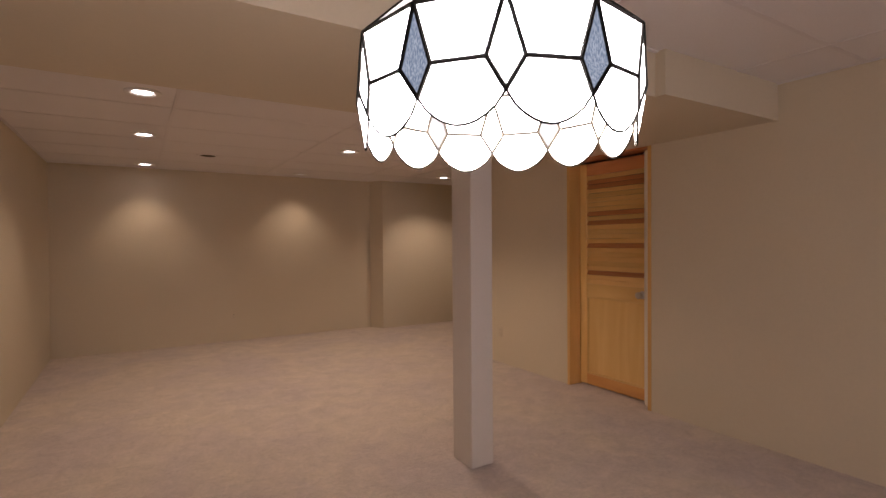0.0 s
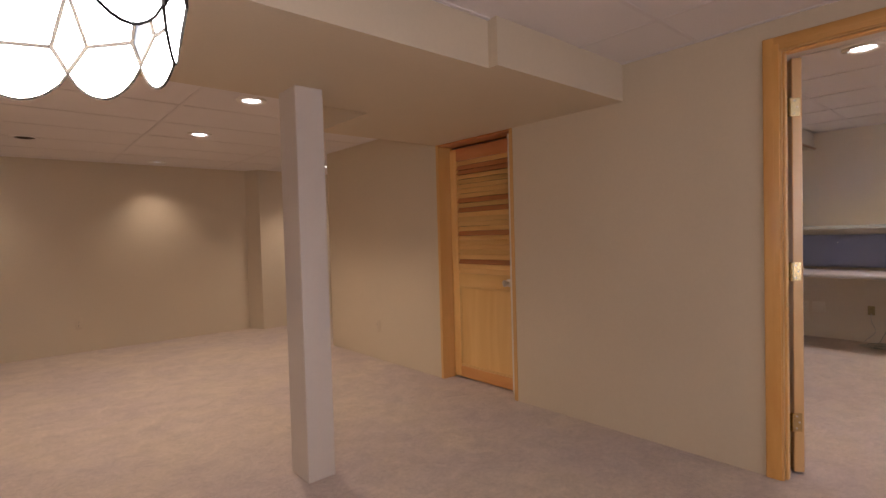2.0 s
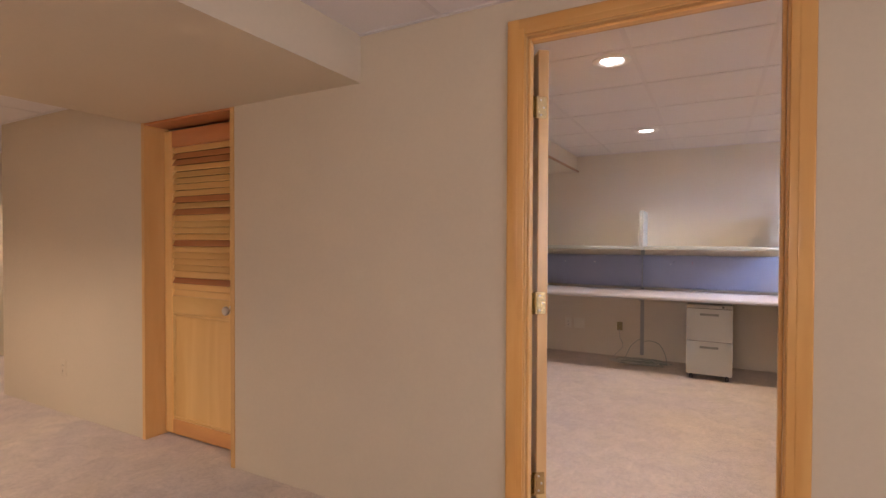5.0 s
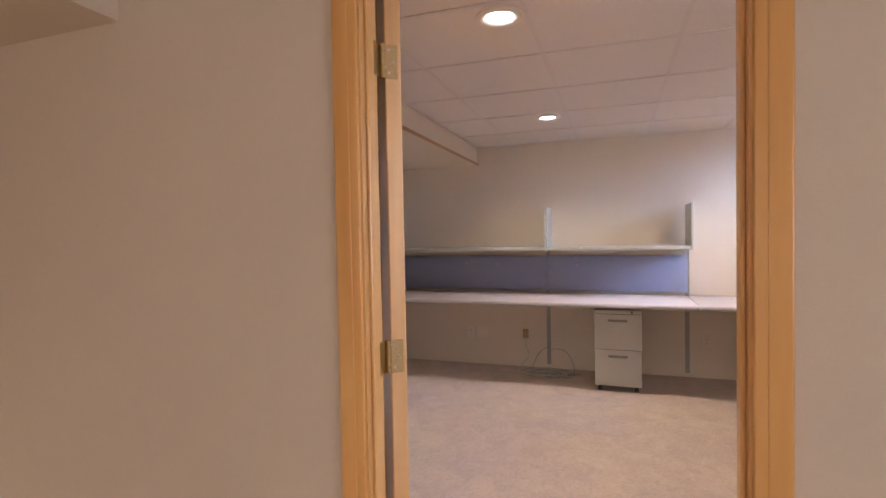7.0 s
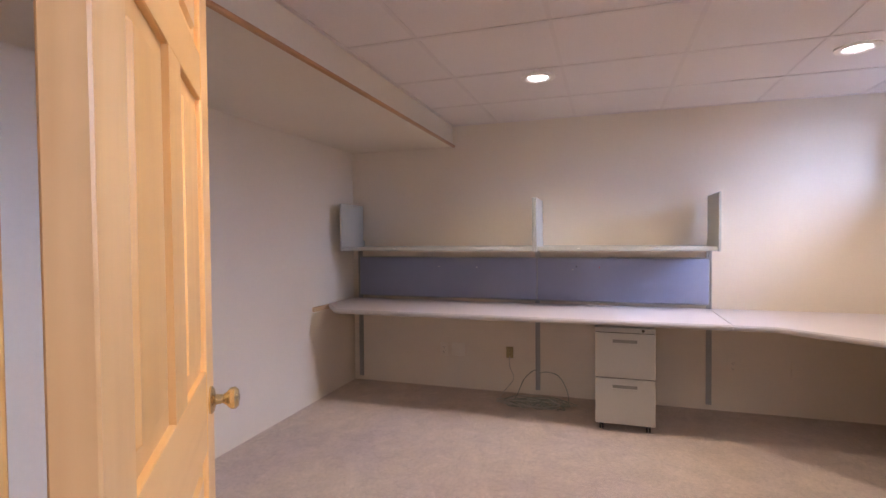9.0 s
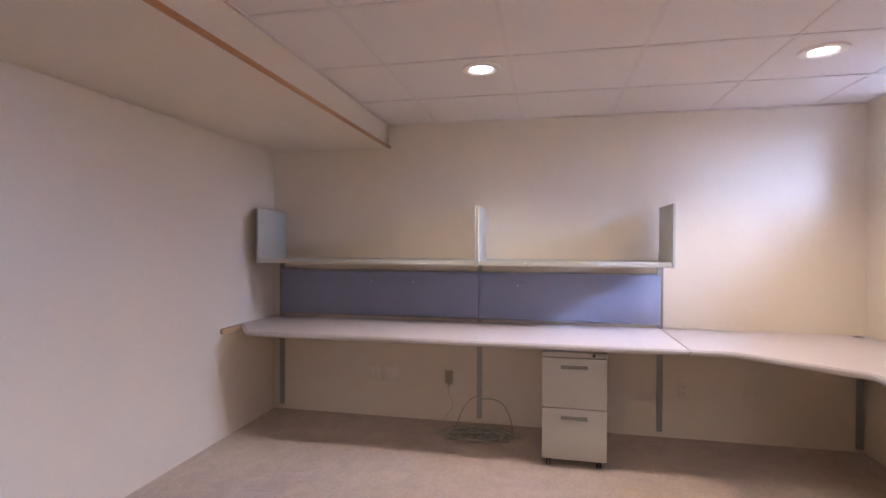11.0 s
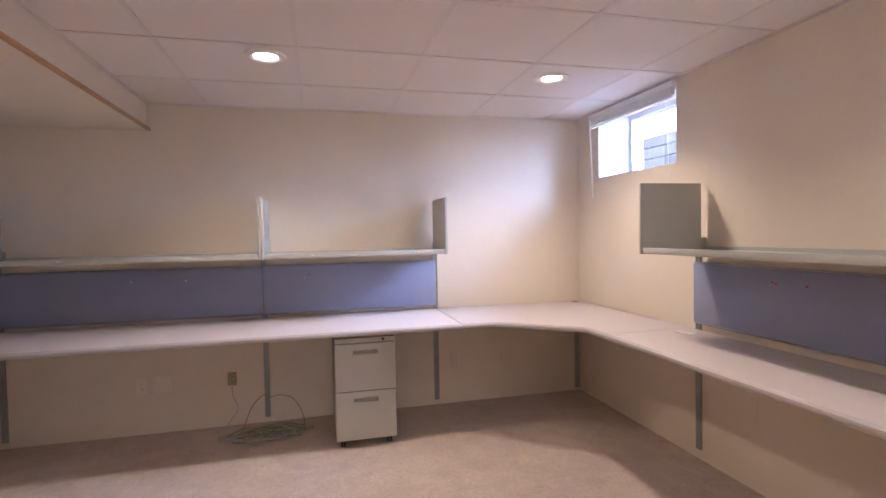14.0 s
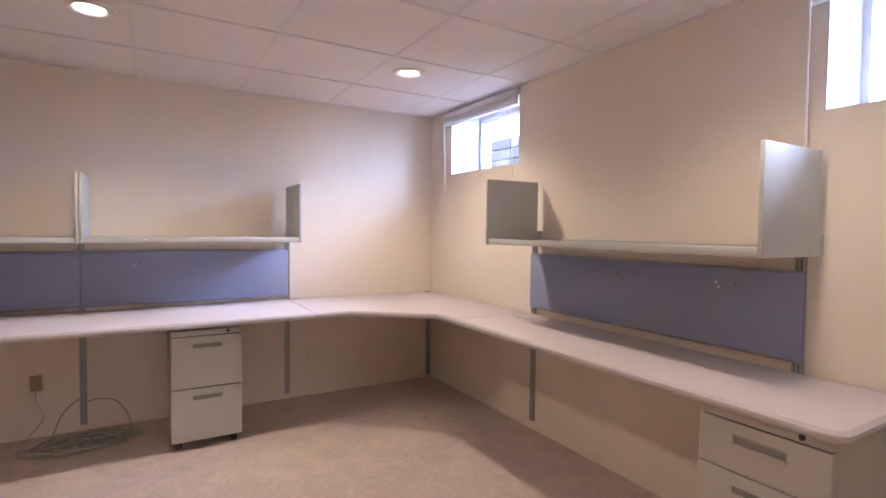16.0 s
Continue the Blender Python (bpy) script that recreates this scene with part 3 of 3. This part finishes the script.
    for pq in (((a0, ZK), (a0 + dw, ZL)), ((a0, ZK), (a0 - dw, ZL)), ((a0 + dw, ZL), (a0, ZL - 0.034)), ((a0 - dw, ZL), (a0, ZL - 0.034)),
               ((a0 + dw, ZL), (a1 - dw, ZL)), ((a0, ZK), (a1, ZK)), ((a0, ZK), (a0, ZT)), ((a0, ZT), (a1, ZT))):
        tube(came, [on_shade(*p) for p in pq], 0.003)
part("lead_came", came, CAME, pend, "dark lead strips between the panes")
part("cap", spin(bmesh.new(), [(0.064, ZT - 0.002), (0.05, ZT + 0.02), (0.012, ZT + 0.035), (0.008, ZT + 0.06), (0, ZT + 0.06)], 24), BRASS, pend)
bm = bmesh.new()
z = ZT + 0.06
k = 0
while z < NEAR_Z - 0.04:
    ring = [(0.008 * math.cos(i * math.pi / 5) * (k % 2), 0.008 * math.cos(i * math.pi / 5) * ((k + 1) % 2), z + 0.014 + 0.016 * math.sin(i * math.pi / 5)) for i in range(11)]
    tube(bm, ring, 0.0018, 5)
    z += 0.027
    k += 1
part("chain", bm, BRASS, pend)
part("canopy", spin(bmesh.new(), [(0, NEAR_Z - 0.04), (0.02, NEAR_Z - 0.04), (0.06, NEAR_Z - 0.008), (0.063, NEAR_Z - 0.003), (0, NEAR_Z - 0.003)], 24), BRASS, pend)

# ---- windows and what lies outside ----


def window(name, x0, x1):
    w = tagged(new(name), "small high basement window in a deep plastered reveal", "window", kind="structure")
    yf = WIN_Y - 0.27
    bm = bmesh.new()
    for b in ((x0 - 0.02, x1 + 0.02, SILL - 0.02, SILL + 0.035), (x0 - 0.02, x1 + 0.02, HEAD - 0.04, HEAD + 0.02),
              (x0 - 0.02, x0 + 0.035, SILL + 0.035, HEAD - 0.04), (x1 - 0.035, x1 + 0.02, SILL + 0.035, HEAD - 0.04)):
        box(bm, b[0], b[1], yf - 0.06, yf, b[2], b[3])
    part("window_frame", bm, FRAME, w)
    pane = part("pane", boxes((x0 + 0.03, x1 - 0.03, yf - 0.035, yf - 0.03, SILL + 0.03, HEAD - 0.035)), PANE, w)
    pane.visible_shadow = False
    part("reveal", boxes((x0, x0 + 0.006, yf, WIN_Y - 0.001, SILL + 0.006, HEAD), (x1 - 0.006, x1, yf, WIN_Y - 0.001, SILL + 0.006, HEAD),
                         (x0, x1, yf, WIN_Y - 0.001, SILL, SILL + 0.006)), REVEAL, w, "white plastered reveal")
    return w


def blind(x0, x1):
    b = thing("window_blind", "white mini blind drawn fully up over the window", "blind", "window blinds", pose((x0 + x1) / 2, WIN_Y, 0))
    h = (x1 - x0) / 2
    part("headrail", box(bmesh.new(), -h, h, 0.003, 0.045, 2.155, 2.195, 0.004), WHITE, b)
    me = smooth_mesh(box(bmesh.new(), -h + 0.01, h - 0.01, -0.0125, 0.0125, -0.0012, 0.0012), "slat", WHITE)
    for k in range(9):
        s = new("slat", me)
        s.parent = b
        s.matrix_basis = pose(0, 0.026, 2.118 + 0.0042 * k, rng.uniform(-4, 4), 0, rng.uniform(-0.2, 0.2))
    part("bottom_rail", box(bmesh.new(), -h + 0.008, h - 0.008, 0.013, 0.039, 2.095, 2.113, 0.004), WHITE, b)
    part("tilt_wand", tube(bmesh.new(), [(h - 0.02, 0.05, 2.16), (h - 0.012, 0.035, 1.9), (h - 0.01, 0.02, 1.57)], 0.004, 8), WHITE, b)
    part("lift_cord", tube(bmesh.new(), [(-h + 0.05, 0.048, 2.16), (-h + 0.05, 0.03, 1.8), (-h + 0.052, 0.02, 1.62)], 0.0013, 5), WHITE, b)
    return b


window("window_1", *W1)
window("window_2", *W2)
blind(W1[0] - 0.01, W1[1] + 0.055)
blind(W2[0] + 0.02, W2[1] + 0.055)

structure("ground", boxes((3.72, 26.0, -9.0, WIN_Y - 0.31, 1.3, 1.45)), GRAVEL, "pale gravel in the window wells", "ground")
structure("backdrop", boxes((3.0, 26.0, -9.05, -9.0, 1.45, 12.0)), glow("hazy_bright_sky", (0.90, 0.95, 1.0), 2.2), "plain bright hazy sky", "sky")
blocks = thing("retaining_wall", "grey concrete block wall behind the window", "wall", m=pose(0, 0, 1.45))
block_me = smooth_mesh(box(bmesh.new(), -0.145, 0.145, -0.1, 0.1, -0.046, 0.046, 0.008), "block", STONE)
for row in range(7):
    for k in range(5):
        o = new("block", block_me)
        o.parent = blocks
        o.matrix_basis = pose(6.25 + 0.3 * k + rng.uniform(-0.004, 0.004), -2.2 + rng.uniform(-0.02, 0.012), 0.047 + 0.0955 * row, 0, 0, rng.uniform(-2, 2))

# ---- office furniture ----
DZ, DT = 0.746, 0.034
FX, FY = 6.69, -0.805      # front edges of the two runs
JOIN1, JOIN2 = -0.135, 6.12


def worktop(name, outline, label):
    w = thing(name, label, "desk", "worktops round the office")
    part("top", prism(bmesh.new(), outline, DZ - DT, DZ, 0.006), LAMINATE, w)
    return w


def edged(w, points):
    """A rounded vinyl nosing along the open front of a worktop."""
    bm = bmesh.new()
    n = len(points)
    prof = [(0.0, -DT + 0.001), (0.010, -DT + 0.003), (0.017, -DT * 0.72), (0.019, -DT * 0.45), (0.016, -DT * 0.2), (0.008, -0.003), (0.0, 0.0005)]
    rings = []
    for i, p in enumerate(points):
        a = Vector(points[max(i - 1, 0)])
        b = Vector(points[min(i + 1, n - 1)])
        d = (b - a).normalized()
        out = Vector((-d.y, d.x))
        rings.append([bm.verts.new((p[0] + out.x * o, p[1] + out.y * o, DZ + z)) for o, z in prof])
    for a, b in zip(rings, rings[1:]):
        for k in range(len(prof)):
            j = (k + 1) % len(prof)
            bm.faces.new((a[k], a[j], b[j], b[k]))
    bm.faces.new(rings[0])
    bm.faces.new(rings[-1][::-1])
    part("edge_band", bm, EDGE, w, "grey rounded vinyl edge")


w1 = worktop("worktop", [(FX, JOIN1 + 0.002), (FAR_X - 0.012, JOIN1 + 0.002), (FAR_X - 0.012, LEFT_Y - 0.004), (6.99, LEFT_Y - 0.004), (FX, 2.52)],
             "long pale mauve-grey laminate worktop with one clipped corner")
edged(w1, [(FX, JOIN1 + 0.002), (FX, 1.3), (FX, 2.50), (FX + 0.018, 2.535), (6.99, LEFT_Y - 0.004)])
cleat = part("wall_cleat", box(bmesh.new(), 6.73, 6.965, LEFT_Y - 0.022, LEFT_Y - 0.0005, DZ - DT - 0.004, DZ - 0.002, 0.002), CLEAT)
tagged(cleat, "raw tan particle-board cleat on the wall beside the worktop", "cleat")
# a straight diagonal front with a soft bend at either end
curve = [(FX, JOIN1 - 0.002)]
BEND1, BEND2 = Vector((FX, -0.36)), Vector((6.33, FY))
for before, bend, after in ((Vector((FX, 0)), BEND1, BEND2), (BEND1, BEND2, Vector((6.0, FY)))):
    p0, p2 = bend + 0.035 * (before - bend).normalized(), bend + 0.035 * (after - bend).normalized()
    for i in range(6):
        u = i / 5
        v = (1 - u) ** 2 * p0 + 2 * u * (1 - u) * bend + u * u * p2
        curve.append((v.x, v.y))
curve += [(JOIN2 + 0.002, FY)]
w2 = worktop("corner_worktop", curve + [(JOIN2 + 0.002, WIN_Y + 0.012), (FAR_X - 0.012, WIN_Y + 0.012), (FAR_X - 0.012, JOIN1 - 0.002)],
             "pale mauve-grey laminate corner worktop with diagonal front")
edged(w2, curve[::-1])
END_X = 4.225
front = [(JOIN2 - 0.002, FY), (END_X + 0.03, FY), (END_X + 0.012, FY - 0.005), (END_X + 0.003, FY - 0.016), (END_X, FY - 0.034), (END_X, WIN_Y + 0.012)]
w3 = worktop("worktop", front + [(JOIN2 - 0.002, WIN_Y + 0.012)], "pale mauve-grey laminate worktop with a rounded end")
edged(w3, front[::-1])


def standard(place, z0, z1, bracket, label="grey slotted steel wall upright"):
    """Slotted upright against a wall, in its own frame: wall at y 0, room towards -y."""
    s = thing("wall_upright", label, "bracket", "slotted wall uprights", place)
    bm = bmesh.new()
    box(bm, -0.018, 0.018, -0.004, -0.001, z0, z1)
    for x in (-0.018, -0.004, 0.010):
        box(bm, x, x + 0.008, -0.016, -0.004, z0, z1, 0.001)
    part("channel", bm, STEEL, s)
    if bracket:
        bm = bmesh.new()
        prof = [(-0.012, -0.001), (-0.40, -0.001), (-0.40, -0.022), (-0.05, -0.10), (-0.012, -0.12)]
        left = [bm.verts.new((-0.006, y, DZ - DT - 0.001 + z)) for y, z in prof]
        right = [bm.verts.new((0.006, y, DZ - DT - 0.001 + z)) for y, z in prof]
        bm.faces.new(left)
        bm.faces.new(right[::-1])
        for i in range(5):
            bm.faces.new((left[i], left[(i + 1) % 5], right[(i + 1) % 5], right[i]))
        part("arm", bm, STEEL, s)
    return s


EAST = lambda y: pose(FAR_X, y, 0, 0, 0, -90)
SOUTH = lambda x: pose(x, WIN_Y, 0, 0, 0, 180)
for y in (2.685, 1.105, -0.133):
    standard(EAST(y), 0.04, 1.19, True)
for x in (6.07, 4.575):
    standard(SOUTH(x), 0.06, 1.19, True)
standard(EAST(-1.325), 0.02, DZ - DT - 0.002, False)


# darker putty grey: the shade inside a pull, coloured onto a flat plate
RECESS_SHADE = material("grey_recess_shade", (0.20, 0.20, 0.185), 0.6, vary=0.02)


def pedestal(m, label, width=0.37, depth=0.56, height=0.685, uppers=(0.3,)):
    """Drawer pedestal; front towards -y in its own frame, centred in x; uppers: heights of all drawers but the lowest."""
    p = thing("file_cabinet", label, "file cabinet", "pedestals under the worktops", m)
    h, zb = width / 2, 0.052
    part("body", box(bmesh.new(), -h, h, 0.034, depth, zb, height, 0.004), PUTTY, p)
    # black filler gives the seams round the drawers their shade
    part("drawer_gap", box(bmesh.new(), -h + 0.006, h - 0.006, 0.012, 0.0338, zb + 0.01, height - 0.03), BLACK, p)
    part("top_rail", box(bmesh.new(), -h, h, 0.0, 0.0338, height - 0.03, height, 0.002), PUTTY, p)
    part("lock", spin(bmesh.new(), [(0, 0.003), (0.006, 0.004), (0.009, 0.002), (0.009, 0)], 18,
                      Matrix.Translation((h - 0.075, 0.0, height - 0.014)) @ Matrix.Rotation(radians(90), 4, 'X')), BLACK, p)
    tops = [height - 0.033]
    for u in uppers:
        tops.append(tops[-1] - u)
    for z1, z0 in zip(tops, tops[1:] + [zb]):
        d = part("drawer", box(bmesh.new(), -h + 0.001, h - 0.001, 0.0, 0.0336, z0 + 0.0025, z1 - 0.0025, 0.0025, 2), PUTTY, p)
        zc = z1 - 0.055
        bm = bmesh.new()
        box(bm, -0.079, 0.079, -0.004, 0.001, zc + 0.012, zc + 0.017, 0.0015)
        box(bm, -0.079, 0.079, -0.009, 0.001, zc - 0.019, zc - 0.009, 0.003, 2)
        box(bm, -0.079, -0.075, -0.003, 0.001, zc - 0.013, zc + 0.014, 0.001)
        box(bm, 0.075, 0.079, -0.003, 0.001, zc - 0.013, zc + 0.014, 0.001)
        part("pull", bm, PUTTY, d, "bevelled recessed pull")
        part("pull_recess", box(bmesh.new(), -0.077, 0.077, -0.0012, 0.001, zc - 0.013, zc + 0.014), RECESS_SHADE, d)
    for x in (-h + 0.04, h - 0.04):
        for y in (0.045, depth - 0.05):
            c = part("caster", box(bmesh.new(), x - 0.014, x + 0.014, y - 0.018, y + 0.018, 0.034, zb, 0.003), BLACK, p)
            bm = bmesh.new()
            for dx in (-0.013, 0.004):
                spin(bm, [(0, 0), (0.019, 0), (0.021, 0.002), (0.021, 0.007), (0.019, 0.009), (0, 0.009)], 20,
                     Matrix.Translation((x + dx, y + 0.006, 0.0215)) @ Matrix.Rotation(radians(90), 4, 'Y'))
            part("wheel", bm, BLACK, c)
    return p


pedestal(pose(6.775, 0.465, 0, 0, 0, -90), "putty-grey two-drawer steel pedestal on casters under the worktop", uppers=(0.297,))
pedestal(pose(4.44, -0.828, 0, 0, 0, 180), "putty-grey three-drawer steel pedestal under the rounded worktop end", 0.38, 0.49, 0.708, (0.16, 0.16))


def shelf_unit(m, width, label, left=True, right=True, zs=1.205):
    """Wall shelf: a folded steel shelf between end panels; wall at y 0, room towards -y, x from 0."""
    s = thing("wall_shelf", label, "shelf", "wall shelves", m)
    dep = 0.42
    bm = bmesh.new()
    box(bm, 0.017, width - 0.017, -dep + 0.012, -0.03, zs - 0.026, zs - 0.014, 0.002)
    box(bm, 0.017, width - 0.017, -dep + 0.010, -dep + 0.022, zs - 0.028, zs + 0.004, 0.004, 2)
    box(bm, 0.017, width - 0.017, -0.032, -0.02, zs - 0.026, zs + 0.006, 0.002)
    part("shelf_board", bm, SHELF, s)
    for on, x in ((left, 0), (right, width - 0.016)):
        if on:
            bm = bmesh.new()
            box(bm, x, x + 0.016, -dep, -0.036, zs - 0.030, 1.565, 0.004, 2)
            part("end_panel", bm, SHELF, s)
            part("bracket_lip", box(bmesh.new(), x + 0.003, x + 0.013, -0.0359, -0.002, zs - 0.027, zs + 0.05), SHELF, s)
    return s


shelf_unit(pose(FAR_X, 2.655, 0, 0, 0, -90), 1.58, "empty grey-green steel wall shelf with end panels")
shelf_unit(pose(FAR_X, 1.073, 0, 0, 0, -90), 1.205, "empty grey-green steel wall shelf with end panels")
shelf_unit(pose(6.03, WIN_Y, 0, 0, 0, 180), 1.525, "empty grey-green steel wall shelf below the windows", zs=1.217)


def tackboard(m, width, label, z0=0.776, z1=1.110):
    t = thing("tackboard", label, "pinboard", "tackboards over the worktops", m)
    part("board", box(bmesh.new(), 0.002, width - 0.002, -0.032, -0.016, z0, z1, 0.005, 2), FABRIC, t)
    part("rail", box(bmesh.new(), 0.0, width, -0.030, -0.010, z0 - 0.008, z0 - 0.001, 0.002), STEEL, t)
    part("rail", box(bmesh.new(), 0.0, width, -0.026, -0.010, z1 + 0.001, z1 + 0.008, 0.002), STEEL, t)
    return t


tackboard(pose(FAR_X, 2.68, 0, 0, 0, -90), 1.572, "blue-grey fabric tackboard between shelf and worktop")
tackboard(pose(FAR_X, 1.104, 0, 0, 0, -90), 1.234, "blue-grey fabric tackboard between shelf and worktop")
tackboard(pose(6.085, WIN_Y, 0, 0, 0, 180), 1.535, "blue-grey fabric tackboard with a few red pins", 0.792, 1.122)


def pin(x, y, z, wall, mat):
    m = {'e': pose(x, y, z, 0, -90, 0), 's': pose(x, y, z, -90, 0, 0)}[wall]
    p = part("push_pin", spin(bmesh.new(), [(0, 0), (0.0045, 0.0), (0.003, 0.003), (0.0035, 0.007), (0.005, 0.008), (0, 0.009)], 10), mat, m=m)
    tagged(p, "small push pin stuck in the fabric", "pin", "push pins")


for y, z, mt in ((1.93, 1.035, PAPER), (1.60, 1.032, PAPER), (0.80, 1.045, BLACK), (0.63, 1.04, PIN_RED), (0.83, 1.02, PAPER)):
    pin(FAR_X - 0.032, y, z, 'e', mt)
for x, z, mt in ((5.55, 1.055, PIN_RED), (5.40, 1.055, PIN_RED), (5.57, 1.06, PIN_RED), (4.80, 1.06, PIN_RED), (4.88, 1.06, PAPER), (4.87, 1.04, PAPER)):
    pin(x, WIN_Y + 0.032, z, 's', mt)

for x, y, z, rz in ((7.03, 0.80, 1.1912, 82), (7.03, 2.2, 1.1912, 70), (6.0, -1.20, DZ + 0.0005, 25)):
    bm = box(bmesh.new(), -0.05, 0.05, -0.018, 0.018, 0, 0.006, 0.001)
    p = part("paper_scrap", bm, PAPER, m=pose(x, y, z, 0, 0, rz))
    tagged(p, "small forgotten scrap of white paper", "paper")


def wall_plate(m, gangs, mat, label, kind):
    """Cover plate; wall at y 0, room towards -y."""
    p = thing("wall_plate", label, "outlet", "wall plates", m)
    h = 0.036 + 0.023 * (gangs - 1)
    part("plate", box(bmesh.new(), -h, h, -0.006, -0.0005, -0.058, 0.058, 0.003, 2), mat, p)
    for g in range(gangs):
        cx = (g - (gangs - 1) / 2) * 0.046
        if kind == "socket":
            for dz in (-0.02, 0.02):
                s = part("socket", box(bmesh.new(), cx - 0.014, cx + 0.014, -0.0078, -0.0058, dz - 0.014, dz + 0.014, 0.0015), mat, p)
                bm = bmesh.new()
                box(bm, cx - 0.0075, cx - 0.0055, -0.0081, -0.0077, dz - 0.003, dz + 0.006)
                box(bm, cx + 0.0055, cx + 0.0075, -0.0081, -0.0077, dz - 0.003, dz + 0.006)
                box(bm, cx - 0.002, cx + 0.002, -0.0081, -0.0077, dz - 0.010, dz - 0.006)
                part("slot", bm, BLACK, s)
        elif kind == "jack":
            part("jack", box(bmesh.new(), cx - 0.008, cx + 0.008, -0.0075, -0.0055, -0.008, 0.008, 0.001), BLACK, p)
    bm = bmesh.new()
    spin(bm, [(0, 0.0075), (0.003, 0.007), (0.003, 0.005)], 10, Matrix.Rotation(radians(90), 4, 'X'))
    part("screw", bm, NICKEL, p)
    return p


wall_plate(pose(FAR_X, 1.90, 0.325, 0, 0, -90), 1, PLASTIC, "ivory duplex outlet under the worktop", "socket")
wall_plate(pose(FAR_X, 1.775, 0.33, 0, 0, -90), 2, PLASTIC, "ivory double wall plate under the worktop", "blank")
wall_plate(pose(FAR_X, 1.335, 0.33, 0, 0, -90) @ Matrix.Scale(0.8, 4), 1, TAN_PLASTIC, "tan outlet with a cable under the worktop", "socket")
wall_plate(pose(FAR_X, -0.29, 0.335, 0, 0, -90), 1, CREAM, "wall-coloured outlet under the corner worktop", "socket")
wall_plate(pose(FAR_X, -0.69, 0.34, 0, 0, -90), 1, CREAM, "wall-coloured blank plate under the corner worktop", "blank")
wall_plate(pose(5.72, WIN_Y, 0.40, 0, 0, 180), 1, CREAM, "wall-coloured blank plate under the worktop", "blank")
wall_plate(pose(1.35, 7.37, 0.33, 0, 0, 0), 1, TAUPE, "wall-coloured outlet on the end wall", "socket")
wall_plate(pose(WX, 4.55, 0.33, 0, 0, -90), 1, TAUPE, "wall-coloured outlet on the partition", "socket")


def cable(points, radius, mat, label):
    """A loose cable through a few control points, rounded."""
    pts = [Vector(p) for p in points]
    fine = []
    for i in range(len(pts) - 1):
        p0, p1, p2, p3 = pts[max(i - 1, 0)], pts[i], pts[i + 1], pts[min(i + 2, len(pts) - 1)]
        for k in range(6):
            u = k / 6
            fine.append(0.5 * ((2 * p1) + (p2 - p0) * u + (2 * p0 - 5 * p1 + 4 * p2 - p3) * u * u + (3 * p1 - p0 - 3 * p2 + p3) * u ** 3))
    fine.append(pts[-1])
    c = part("cable", tube(bmesh.new(), fine, radius, 6), mat)
    tagged(c, label, "cable", "loose cables under the worktop")


for q in range(12):
    r = random.Random(40 + q)
    cx, cy = 7.16 + r.uniform(-0.08, 0.08), 1.12 + r.uniform(-0.17, 0.17)
    pts = []
    turns = 9 + q % 3
    for k in range(turns):
        a = k * 1.15 + q
        pts.append((cx + (0.03 + 0.11 * r.random()) * math.cos(a + r.uniform(-0.5, 0.5)), cy + (0.05 + 0.20 * r.random()) * math.sin(a + r.uniform(-0.5, 0.5)), 0.006 + 0.007 * (q % 5) + 0.008 * r.random()))
    cable(pts, 0.0032, CABLE_GREEN if q % 3 else CABLE_WHITE, "thin grey-green cable in a loose tangle on the carpet")
cable([(FAR_X - 0.012, 1.335, 0.30), (FAR_X - 0.03, 1.33, 0.22), (FAR_X - 0.02, 1.30, 0.12), (7.33, 1.36, 0.04), (7.25, 1.38, 0.008), (7.1, 1.3, 0.008)], 0.0032, CABLE_WHITE,
      "pale cable hanging from the tan outlet")
cable([(7.12, 1.27, 0.008), (7.2, 1.24, 0.05), (7.3, 1.20, 0.15), (7.36, 1.14, 0.205), (7.37, 1.105, 0.21)], 0.0032, CABLE_GREEN, "grey-green cable rising to the upright")
cable([(7.36, 1.09, 0.19), (7.32, 1.02, 0.215), (7.28, 0.93, 0.20), (7.24, 0.87, 0.12), (7.2, 0.85, 0.03), (7.15, 0.9, 0.008)], 0.0032, CABLE_GREEN, "grey-green cable looping beside the upright")

grommet = thing("cable_grommet", "dark plastic cable grommet at the back of the corner worktop", "grommet", m=pose(7.33, -1.27, DZ))
part("rim", spin(bmesh.new(), [(0.018, 0.0005), (0.019, 0.004), (0.030, 0.004), (0.032, 0.0005)], 28), STEEL, grommet)
part("cap", spin(bmesh.new(), [(0, 0.003), (0.017, 0.003), (0.018, 0.0005)], 24), BLACK, grommet)
